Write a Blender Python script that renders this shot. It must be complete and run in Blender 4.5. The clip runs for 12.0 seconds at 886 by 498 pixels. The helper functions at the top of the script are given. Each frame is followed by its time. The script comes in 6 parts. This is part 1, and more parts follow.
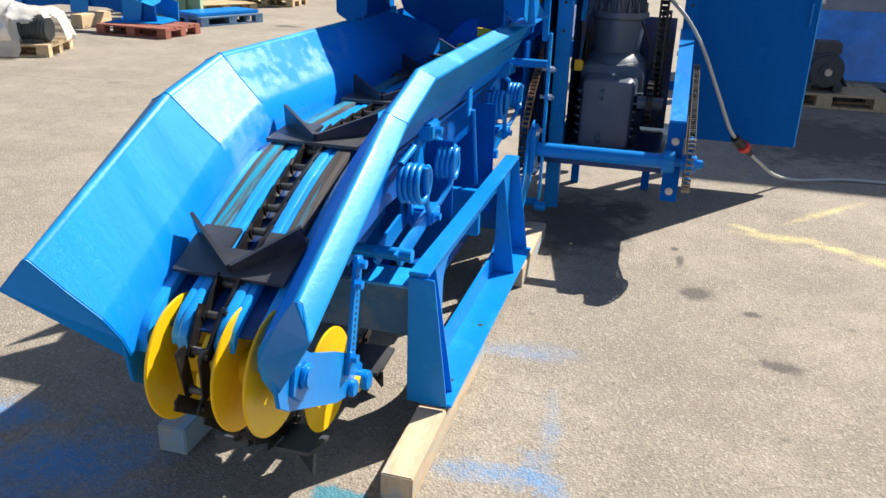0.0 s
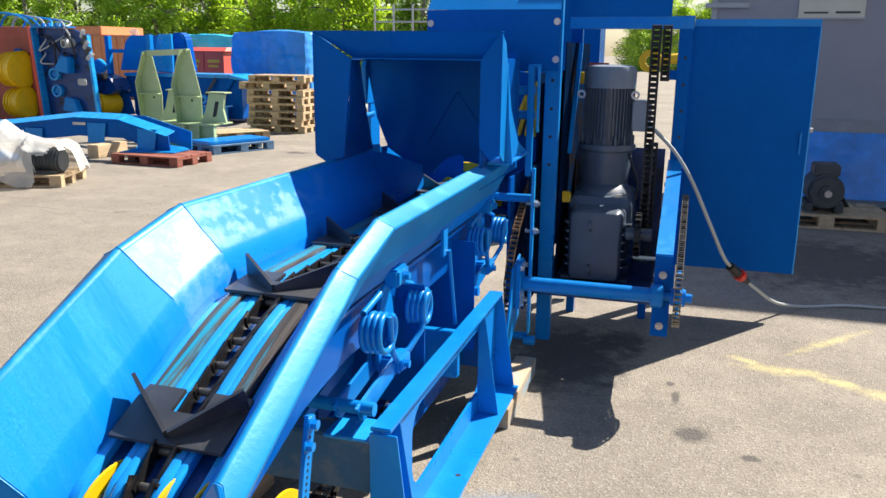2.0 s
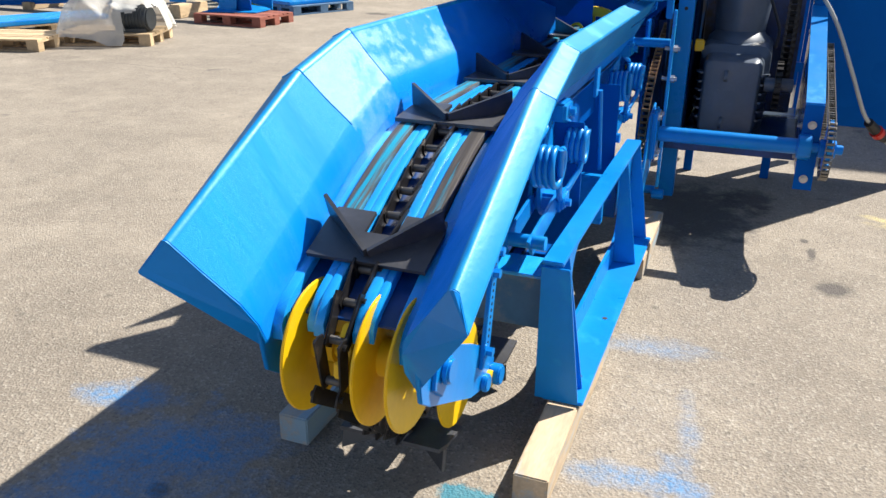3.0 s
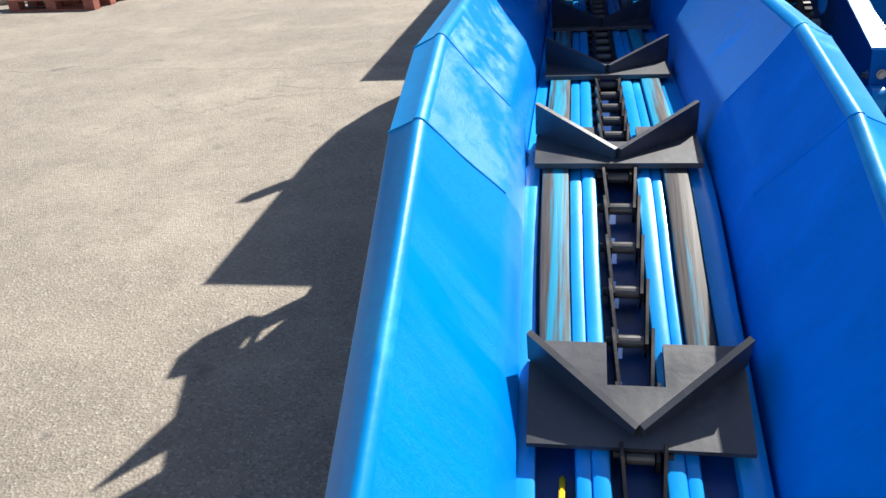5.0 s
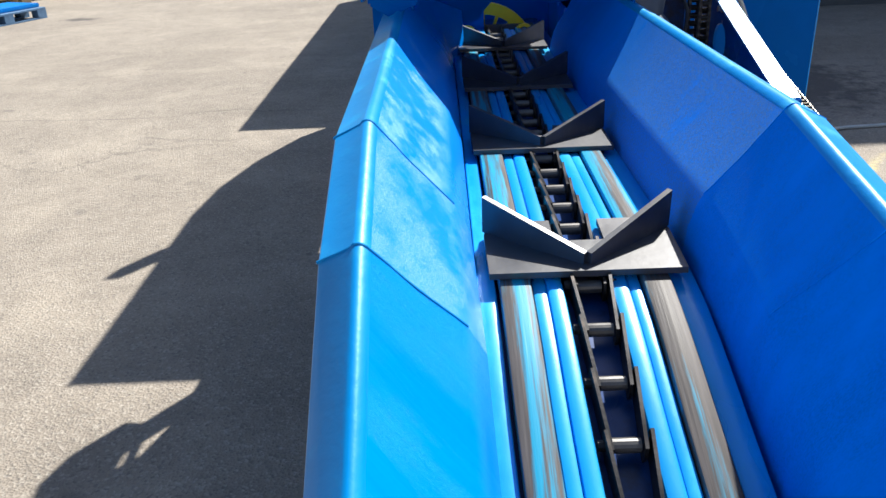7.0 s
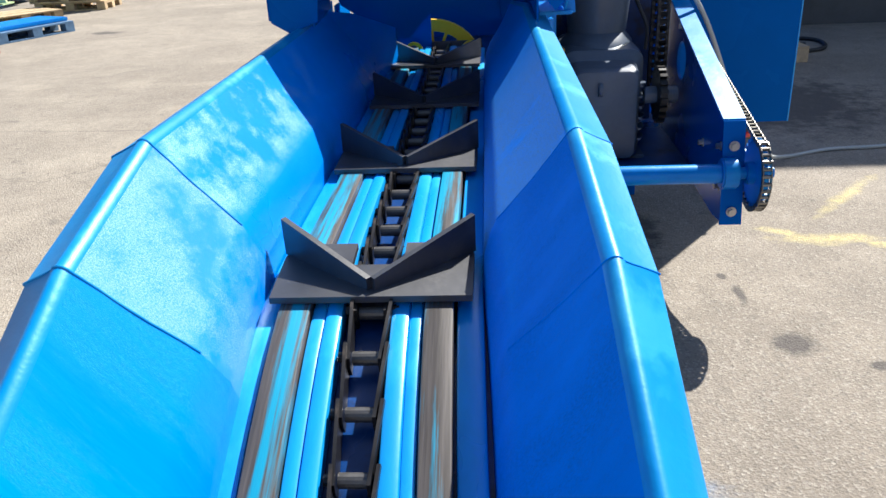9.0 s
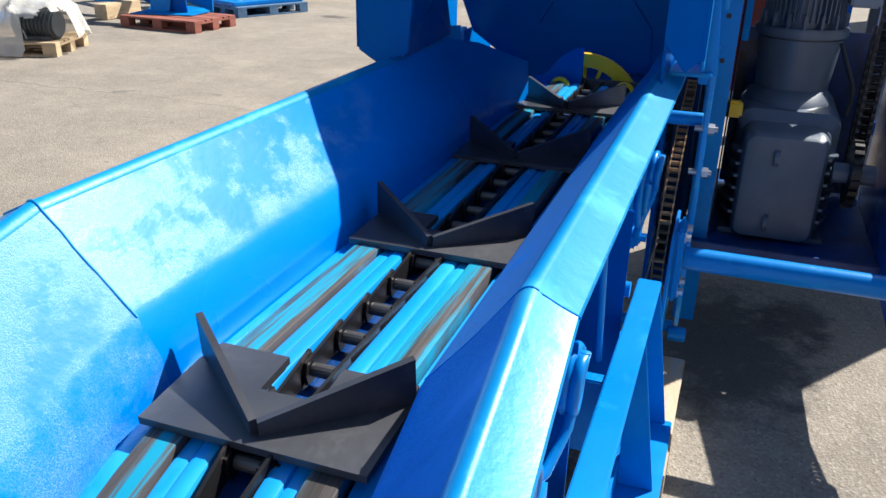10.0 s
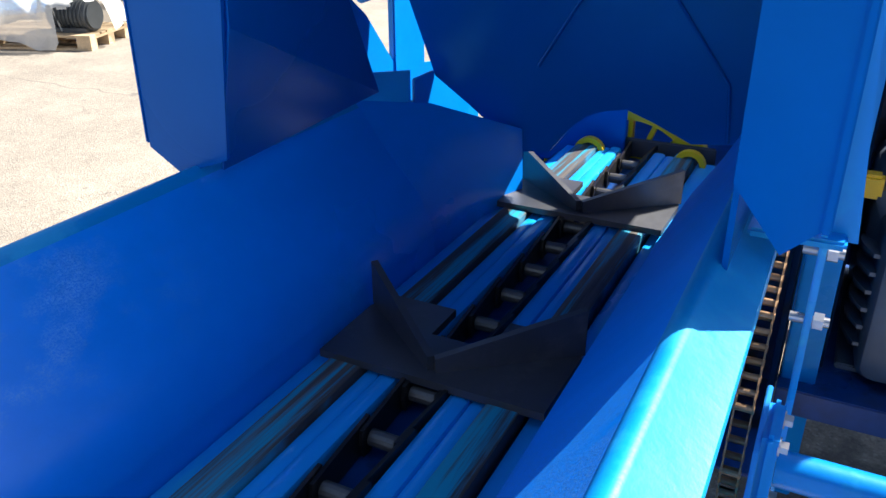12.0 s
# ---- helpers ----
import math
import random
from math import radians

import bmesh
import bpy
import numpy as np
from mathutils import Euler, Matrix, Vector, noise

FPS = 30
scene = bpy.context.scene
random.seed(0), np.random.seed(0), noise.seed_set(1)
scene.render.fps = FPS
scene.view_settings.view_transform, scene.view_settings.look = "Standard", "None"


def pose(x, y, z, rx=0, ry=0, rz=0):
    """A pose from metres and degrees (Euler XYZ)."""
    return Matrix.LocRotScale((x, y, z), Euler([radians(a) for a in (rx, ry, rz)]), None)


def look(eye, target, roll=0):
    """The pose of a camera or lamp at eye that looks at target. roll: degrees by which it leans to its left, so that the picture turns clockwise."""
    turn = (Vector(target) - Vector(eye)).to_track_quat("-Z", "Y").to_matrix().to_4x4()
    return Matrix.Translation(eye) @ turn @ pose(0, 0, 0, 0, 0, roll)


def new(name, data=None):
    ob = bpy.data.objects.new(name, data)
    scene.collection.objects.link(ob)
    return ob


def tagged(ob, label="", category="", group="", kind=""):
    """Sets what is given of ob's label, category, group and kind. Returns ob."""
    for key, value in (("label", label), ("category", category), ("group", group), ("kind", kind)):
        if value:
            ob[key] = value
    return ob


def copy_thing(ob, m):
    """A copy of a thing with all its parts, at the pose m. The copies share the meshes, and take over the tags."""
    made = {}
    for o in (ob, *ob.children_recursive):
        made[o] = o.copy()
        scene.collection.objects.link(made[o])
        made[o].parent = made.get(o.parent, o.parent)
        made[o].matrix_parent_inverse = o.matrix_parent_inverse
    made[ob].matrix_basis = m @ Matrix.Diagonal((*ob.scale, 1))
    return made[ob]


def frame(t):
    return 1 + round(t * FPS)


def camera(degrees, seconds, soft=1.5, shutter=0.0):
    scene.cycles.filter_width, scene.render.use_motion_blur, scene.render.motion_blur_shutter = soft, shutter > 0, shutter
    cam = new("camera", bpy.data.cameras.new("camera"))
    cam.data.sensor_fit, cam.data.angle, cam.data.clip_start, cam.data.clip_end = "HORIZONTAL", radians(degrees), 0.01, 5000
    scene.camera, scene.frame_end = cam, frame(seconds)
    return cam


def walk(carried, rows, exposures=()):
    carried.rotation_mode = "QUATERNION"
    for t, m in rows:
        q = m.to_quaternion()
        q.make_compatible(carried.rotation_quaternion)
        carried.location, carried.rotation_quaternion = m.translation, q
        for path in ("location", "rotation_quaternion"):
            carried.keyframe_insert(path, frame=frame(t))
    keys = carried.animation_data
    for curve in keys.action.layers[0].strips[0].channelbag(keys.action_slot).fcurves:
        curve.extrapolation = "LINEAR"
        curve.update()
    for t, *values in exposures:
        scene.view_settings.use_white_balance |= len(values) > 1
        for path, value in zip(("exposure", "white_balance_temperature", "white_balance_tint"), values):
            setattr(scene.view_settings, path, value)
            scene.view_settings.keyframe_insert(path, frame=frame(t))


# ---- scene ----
cam = camera(57.7, 12.0)
PATH = [
    (0, (0.667, 0.501, 1.585), (0.175, 2.29, 0.838), 1.64),
    (0.5, (0.696, 0.528, 1.614), (0.183, 2.32, 0.89), 1.68),
    (1, (0.717, 0.58, 1.648), (0.186, 2.405, 1.027), 1.44),
    (1.5, (0.711, 0.643, 1.669), (0.165, 2.5, 1.166), 0.74),
    (2, (0.793, 0.658, 1.664), (0.229, 2.517, 1.186), 0.61),
    (2.5, (0.76, 0.634, 1.593), (0.114, 2.408, 0.935), 2.25),
    (3, (0.469, 0.571, 1.52), (-0.201, 2.29, 0.747), 0.21),
    (3.5, (0.226, 0.619, 1.491), (-0.459, 2.296, 0.645), -4.59),
    (3.7, (0.131, 0.685, 1.48), (-0.553, 2.36, 0.627), -5.37),
    (5.5, (-0.553, 1.422, 1.524), (-0.708, 3.205, 0.632), -3.0),
    (6, (-0.582, 1.546, 1.526), (-0.655, 3.348, 0.661), -3.1),
    (6.5, (-0.574, 1.566, 1.529), (-0.616, 3.374, 0.676), -2.9),
    (8.3, (-0.498, 1.52, 1.498), (-0.48, 3.362, 0.718), -1.5),
    (8.5, (-0.412, 1.531, 1.491), (-0.407, 3.373, 0.712), -1.5),
    (9, (-0.165, 1.601, 1.514), (-0.287, 3.431, 0.714), -2.6),
    (9.5, (0.004, 1.804, 1.537), (-0.31, 3.612, 0.741), -1.7),
    (10, (0.122, 2.029, 1.557), (-0.493, 3.759, 0.763), 1.2),
    (10.5, (0.155, 2.263, 1.563), (-0.616, 3.924, 0.76), 1.1),
    (11, (0.076, 2.545, 1.566), (-0.716, 4.191, 0.752), -0.4),
    (11.5, (0.054, 2.848, 1.546), (-0.754, 4.474, 0.708), -0.7),
    (12, (0.043, 3.131, 1.543), (-0.774, 4.748, 0.696), -0.1),
]
EXPOSURES = [(0, 1.04, 6650, 10), (2, 1.10, 6650, 10), (4.5, 1.06, 6400, 10), (6, 1.10, 6300, 10), (9.3, 1.14, 6300, 10), (10.5, 0.86, 6350, 10),
             (11.1, 0.90, 6350, 10), (11.6, 1.32, 6400, 10), (12, 1.78, 6450, 10)]
walk(cam, [(t, look(eye, target, roll)) for t, eye, target, roll in PATH], EXPOSURES)

# ---- world, sun, exposure ----
SUN_DIR = Vector((0.555, 0.77, 1.0)).normalized()  # towards the sun
world = bpy.data.worlds.new("sky")
scene.world = world
world.use_nodes = True
wn = world.node_tree.nodes
sky = wn.new("ShaderNodeTexSky")
sky.sky_type = "NISHITA"
sky.sun_disc = False
sky.sun_elevation = math.asin(SUN_DIR.z)
sky.sun_rotation = math.atan2(SUN_DIR.x, SUN_DIR.y)
sky.air_density, sky.dust_density = 1.0, 1.0
world.node_tree.links.new(sky.outputs[0], wn["Background"].inputs[0])
wn["Background"].inputs[1].default_value = 0.066
sun_data = bpy.data.lights.new("sun", "SUN")
sun_data.energy, sun_data.angle, sun_data.color = 4.9, radians(0.53), (1.0, 0.95, 0.86)
sun = new("sun", sun_data)
sun.matrix_world = look(SUN_DIR * 50, (0, 0, 0))


# ---- materials ----
def mat(name, color, rough=0.5, metal=0.0, var=0.12, scale=9.0, bump=0.0, bump_scale=60.0, rvar=0.1, second=None, second_at=0.6,
        second_scale=4.0, second_rough=None, stretch=None, spec=0.5, coat=0.0, per_object=0.0, grain=0.0, tint=None, until=None, above=None):
    """A painted, metal or wooden surface with two scales of variation, fine relief and patches of a second colour."""
    m = bpy.data.materials.new(name)
    m.use_nodes = True
    nt = m.node_tree
    b = nt.nodes["Principled BSDF"]
    co = nt.nodes.new("ShaderNodeTexCoord")
    mp = nt.nodes.new("ShaderNodeMapping")
    nt.links.new(co.outputs["Object"], mp.inputs[0])
    if stretch:
        mp.inputs["Scale"].default_value = stretch

    def noise_tex(sc, detail=4.0, rough_=0.6):
        n = nt.nodes.new("ShaderNodeTexNoise")
        n.inputs["Scale"].default_value, n.inputs["Detail"].default_value, n.inputs["Roughness"].default_value = sc, detail, rough_
        nt.links.new(mp.outputs[0], n.inputs["Vector"])
        return n.outputs[0]

    def ramp(src, lo, hi, a, c):
        r = nt.nodes.new("ShaderNodeMapRange")
        r.inputs[1].default_value, r.inputs[2].default_value, r.inputs[3].default_value, r.inputs[4].default_value = lo, hi, a, c
        nt.links.new(src, r.inputs[0])
        return r.outputs[0]

    def mix(fac, a, c, mode="MIX"):
        x = nt.nodes.new("ShaderNodeMix")
        x.data_type, x.blend_type = "RGBA", mode
        for sock, v in ((x.inputs[0], fac), (x.inputs[6], a), (x.inputs[7], c)):
            if hasattr(v, "links") or hasattr(v, "is_output"):
                nt.links.new(v, sock)
            elif isinstance(v, (int, float)):
                sock.default_value = v
            else:
                sock.default_value = (*v[:3], 1)
        return x.outputs[2]

    big, fine = noise_tex(scale), noise_tex(scale * 7)
    lo = tuple(c * (1 - var) for c in color)
    hi = tuple(min(1, c * (1 + var)) for c in color)
    col = mix(ramp(big, 0.3, 0.7, 0, 1), lo, hi)
    col = mix(ramp(fine, 0.35, 0.65, 0, 0.35), col, tuple(c * (1 - 1.5 * var) for c in color))
    rgh = ramp(noise_tex(scale * 0.7), 0.3, 0.7, max(0.03, rough - rvar), min(1, rough + rvar))
    if second:
        mask = ramp(noise_tex(second_scale, 6.0, 0.68), second_at - (0.06 if grain else 0.05), second_at + (0.09 if grain else 0.06), 0, 1)
        if grain:  # dry spray: the patch breaks up into fine specks
            sp = nt.nodes.new("ShaderNodeMath")
            sp.operation = "MULTIPLY"
            nt.links.new(mask, sp.inputs[0])
            nt.links.new(ramp(noise_tex(420.0, 3.0, 0.8), 0.42, 0.60, 0.12, 1.0), sp.inputs[1])
            mask = sp.outputs[0]
        if until:  # the patches thin out along the machine
            sep = nt.nodes.new("ShaderNodeSeparateXYZ")
            nt.links.new(co.outputs["Object"], sep.inputs[0])
            ml = nt.nodes.new("ShaderNodeMath")
            ml.operation = "MULTIPLY"
            nt.links.new(mask, ml.inputs[0])
            nt.links.new(ramp(sep.outputs[1], until[0], until[1], 1, 0), ml.inputs[1])
            mask = ml.outputs[0]
        if above:  # no spray below the crease
            sz = nt.nodes.new("ShaderNodeSeparateXYZ")
            nt.links.new(co.outputs["Object"], sz.inputs[0])
            mz = nt.nodes.new("ShaderNodeMath")
            mz.operation = "MULTIPLY"
            nt.links.new(mask, mz.inputs[0])
            nt.links.new(ramp(sz.outputs[2], above[0], above[1], 0, 1), mz.inputs[1])
            mask = mz.outputs[0]
        col = mix(mask, col, second)
        if second_rough is not None:
            f = nt.nodes.new("ShaderNodeMix")
            nt.links.new(mask, f.inputs[0])
            nt.links.new(rgh, f.inputs[2])
            f.inputs[3].default_value = second_rough
            rgh = f.outputs[0]
    if per_object:
        info = nt.nodes.new("ShaderNodeObjectInfo")
        col = mix(ramp(info.outputs["Random"], 0, 1, 0, per_object), col, (0.02, 0.015, 0.01))
    nt.links.new(col, b.inputs["Base Color"])
    nt.links.new(rgh, b.inputs["Roughness"])
    b.inputs["Metallic"].default_value = metal
    b.inputs["Specular IOR Level"].default_value = spec
    if tint:
        b.inputs["Specular Tint"].default_value = (*tint, 1)
    b.inputs["Coat Weight"].default_value = coat
    b.inputs["Coat Roughness"].default_value = 0.12
    if bump:
        bp = nt.nodes.new("ShaderNodeBump")
        bp.inputs["Strength"].default_value, bp.inputs["Distance"].default_value = 1.0, bump
        nt.links.new(noise_tex(bump_scale, 5.0), bp.inputs["Height"])
        if grain:
            gb = nt.nodes.new("ShaderNodeBump")
            gb.inputs["Distance"].default_value = grain
            nt.links.new(mask, gb.inputs["Strength"])
            nt.links.new(noise_tex(620.0, 2.0), gb.inputs["Height"])
            nt.links.new(bp.outputs[0], gb.inputs["Normal"])
            bp = gb
        nt.links.new(bp.outputs[0], b.inputs["Normal"])
    return m


GLOSS = (0.07, 0.50, 1.0)
BLUE = mat("blue_paint", (0.0005, 0.195, 0.60), 0.32, var=0.10, scale=3.0, bump=0.0005, bump_scale=34, rvar=0.07,
           second=(0.004, 0.25, 0.60), second_at=0.60, second_scale=5.0, second_rough=0.45, spec=0.55, tint=(0.40, 0.78, 1.0))
RIM = mat("blue_paint_thick_gloss", (0.0005, 0.222, 0.58), 0.39, var=0.08, scale=3.0, bump=0.0007, bump_scale=42, rvar=0.05,
          second=(0.012, 0.28, 0.60), second_at=0.57, second_scale=6.0, second_rough=0.50, spec=0.58, tint=(0.45, 0.85, 1.0))
def sprayed(name, at, scale, stretch, rough, pale=(0.075, 0.335, 0.68), gloss=(0.80, 0.90, 1.0), spec=0.52, base=0.30, above=None):
    """Glossy blue paint with patches of dry, salt-grained overspray; on the right wall the patches also carry shade and
    grazing sun.
    """
    return mat(name, (0.0004, 0.216, 0.78), base, var=0.08, scale=3.0, bump=0.0005, bump_scale=30, rvar=0.05, second=pale, second_at=at,
               second_scale=scale, second_rough=rough, grain=0.0013, stretch=stretch, spec=spec, tint=gloss, until=(3.35, 3.8), above=above)


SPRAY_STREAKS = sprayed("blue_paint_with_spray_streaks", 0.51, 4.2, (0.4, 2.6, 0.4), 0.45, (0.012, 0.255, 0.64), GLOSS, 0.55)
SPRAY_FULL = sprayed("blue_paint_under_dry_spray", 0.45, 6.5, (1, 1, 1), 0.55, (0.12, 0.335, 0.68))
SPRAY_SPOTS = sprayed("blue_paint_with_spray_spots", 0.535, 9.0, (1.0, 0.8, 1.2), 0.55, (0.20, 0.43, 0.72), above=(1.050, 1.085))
# Darker, duller patches put the right wall's shade into its paint.
SPRAY_SHADE = sprayed("blue_paint_with_shaded_spray", 0.47, 4.2, (0.5, 1.6, 0.5), 0.60, (0.002, 0.165, 0.58), GLOSS, 0.22, 0.48)
# Pale dry spray, greyed in colour for sun grazing the wall.
SPRAY_GRAZED = sprayed("blue_paint_with_dry_spray_in_grazing_sun", 0.33, 7.0, (0.6, 1.4, 0.6), 0.75, (0.085, 0.185, 0.36), GLOSS, 0.20, 0.55)
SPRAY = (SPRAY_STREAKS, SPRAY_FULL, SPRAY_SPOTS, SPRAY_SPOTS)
# The machine blue again, darkened for faces that lie in shade.
DEEP = mat("blue_paint_shade_tone", (0.0005, 0.088, 0.39), 0.26, var=0.08, scale=2.0, bump=0.0004, bump_scale=14, rvar=0.06, spec=0.35, tint=GLOSS)
LIGHTBLUE = mat("light_blue_paint", (0.008, 0.295, 0.78), 0.27, var=0.14, scale=4.0, bump=0.0006, bump_scale=30, tint=(0.6, 0.85, 1.0), spec=0.75,
                second=(0.02, 0.36, 0.70), second_at=0.56, second_scale=9, stretch=(1, 0.3, 1))
YELLOW = mat("yellow_paint", (0.80, 0.50, 0.006), 0.38, var=0.10, scale=6.0, bump=0.0004, bump_scale=30,
             second=(0.45, 0.28, 0.01), second_at=0.70, second_scale=9)
BLACK = mat("black_steel", (0.036, 0.038, 0.045), 0.42, spec=0.85, var=0.25, scale=9, bump=0.0004, bump_scale=60,
            second=(0.06, 0.06, 0.065), second_at=0.64, second_scale=14)
CHAIN = mat("oiled_chain_steel", (0.026, 0.025, 0.026), 0.38, metal=0.5, var=0.3, scale=20, bump=0.0003, bump_scale=120,
            second=(0.06, 0.048, 0.04), second_at=0.64, second_scale=30)
STEEL = mat("bare_steel", (0.45, 0.45, 0.46), 0.35, metal=0.9, var=0.15, scale=20)
RUSTCHAIN = mat("brass_toned_chain", (0.36, 0.22, 0.12), 0.38, metal=0.7, var=0.35, scale=25)
WORN = mat("worn_wear_strip", (0.092, 0.082, 0.077), 0.48, metal=0.0, var=0.60, scale=42, bump=0.0009, bump_scale=80,
           second=(0.008, 0.27, 0.42), second_at=0.522, second_scale=46, stretch=(1, 0.03, 0.03), spec=0.25)
# Oily and greasy blues, darkened further to hold the shade inside the machines.
OILY_SHADE = mat("oily_paint_darkened_for_shade", (0.003, 0.014, 0.045), 0.75, var=0.35, scale=5, spec=0.0, second=(0.012, 0.012, 0.014), second_at=0.56, second_scale=4)
NAVY = mat("greasy_shaded_navy_paint", (0.002, 0.045, 0.20), 0.35, var=0.35, scale=5, second=(0.01, 0.012, 0.02), second_at=0.58, second_scale=4)
GREYPAINT = mat("grey_machine_paint", (0.088, 0.116, 0.162), 0.40, var=0.12, scale=8, bump=0.0004, bump_scale=60)
DARKGREY = mat("dark_grey_paint", (0.05, 0.06, 0.07), 0.5, var=0.15, scale=8)
GREEN = mat("sage_green_paint", (0.45, 0.55, 0.28), 0.45, var=0.12, scale=3, second=(0.44, 0.52, 0.28), second_at=0.62)
RED = mat("red_primer", (0.34, 0.07, 0.045), 0.55, var=0.2, scale=3)
REDBOX = mat("red_cabinet_paint", (0.70, 0.11, 0.08), 0.5, var=0.1, scale=2)
ORANGE = mat("orange_container_paint", (0.68, 0.27, 0.12), 0.6, var=0.1, scale=1.5)
WOOD = mat("pale_sawn_wood", (0.62, 0.46, 0.28), 0.75, var=0.22, scale=14, bump=0.001, bump_scale=70, stretch=(1, 0.25, 1),
           second=(0.22, 0.16, 0.10), second_at=0.62, second_scale=9, per_object=0.35)
TIMBER = mat("painted_over_timber", (0.48, 0.37, 0.25), 0.75, var=0.22, scale=18, bump=0.001, bump_scale=80, stretch=(1, 0.2, 1),
             second=(0.24, 0.37, 0.47), second_at=0.51, second_scale=4)
REDWOOD = mat("red_stained_wood", (0.30, 0.10, 0.07), 0.75, var=0.25, scale=14, bump=0.001, bump_scale=70, stretch=(1, 0.25, 1))
CABLE = mat("grey_cable", (0.42, 0.44, 0.43), 0.5, var=0.06, scale=30)
RUBBER = mat("black_rubber", (0.015, 0.015, 0.017), 0.55, var=0.2, scale=30)
REDPLUG = mat("red_plug_plastic", (0.60, 0.03, 0.02), 0.4, var=0.08, scale=30)
WALLGREY = mat("grey_container_wall", (0.30, 0.31, 0.35), 0.55, var=0.06, scale=1.2, bump=0.0005, bump_scale=12)
TARP = mat("blue_tarpaulin", (0.02, 0.27, 0.80), 0.35, var=0.25, scale=2.5, bump=0.02, bump_scale=3.2)
TARPLIGHT = mat("light_blue_tarpaulin", (0.04, 0.60, 0.90), 0.35, var=0.2, scale=2.5, bump=0.012, bump_scale=3.5)
TARPGREY = mat("grey_tarpaulin", (0.30, 0.31, 0.33), 0.5, var=0.15, scale=3, bump=0.006, bump_scale=6)
FILM = mat("milky_plastic_film", (0.72, 0.72, 0.68), 0.30, var=0.08, scale=6, bump=0.012, bump_scale=9)
film_nodes = FILM.node_tree
film_mix = film_nodes.nodes.new("ShaderNodeMixShader")
film_mix.inputs[0].default_value = 0.42
film_nodes.links.new(film_nodes.nodes["Principled BSDF"].outputs[0], film_mix.inputs[1])
film_nodes.links.new(film_nodes.nodes.new("ShaderNodeBsdfTransparent").outputs[0], film_mix.inputs[2])
film_nodes.links.new(film_mix.outputs[0], film_nodes.nodes["Material Output"].inputs[0])
SIGNWHITE = mat("sign_board", (0.62, 0.60, 0.50), 0.5, var=0.06, scale=4)
INK = mat("sign_ink", (0.05, 0.055, 0.05), 0.6, var=0.1, scale=9)
PRINT = mat("yellow_print", (0.75, 0.50, 0.06), 0.6, var=0.1, scale=9)
BARK = mat("birch_bark", (0.30, 0.27, 0.23), 0.85, var=0.4, scale=4, second=(0.05, 0.045, 0.04), second_at=0.57, second_scale=3)


def leaf_material(name, color):
    m = bpy.data.materials.new(name)
    m.use_nodes = True
    nt = m.node_tree
    b = nt.nodes["Principled BSDF"]
    geo = nt.nodes.new("ShaderNodeNewGeometry")
    hsv = nt.nodes.new("ShaderNodeHueSaturation")
    hsv.inputs["Color"].default_value = (*color, 1)
    r = nt.nodes.new("ShaderNodeMapRange")
    r.inputs[3].default_value, r.inputs[4].default_value = 0.55, 1.5
    nt.links.new(geo.outputs["Random Per Island"], r.inputs[0])
    nt.links.new(r.outputs[0], hsv.inputs["Value"])
    nt.links.new(hsv.outputs[0], b.inputs["Base Color"])
    b.inputs["Roughness"].default_value = 0.5
    tr = nt.nodes.new("ShaderNodeBsdfTranslucent")
    tr.inputs[0].default_value = (color[0] * 1.6, color[1] * 1.5, color[2] * 0.7, 1)
    ms = nt.nodes.new("ShaderNodeMixShader")
    ms.inputs[0].default_value = 0.5
    nt.links.new(b.outputs[0], ms.inputs[1])
    nt.links.new(tr.outputs[0], ms.inputs[2])
    nt.links.new(ms.outputs[0], nt.nodes["Material Output"].inputs[0])
    return m


LEAF = leaf_material("birch_leaves", (0.34, 0.50, 0.07))
LEAF2 = leaf_material("spruce_and_alder_leaves", (0.17, 0.28, 0.05))
HEDGE = leaf_material("meadow_leaves", (0.30, 0.45, 0.08))


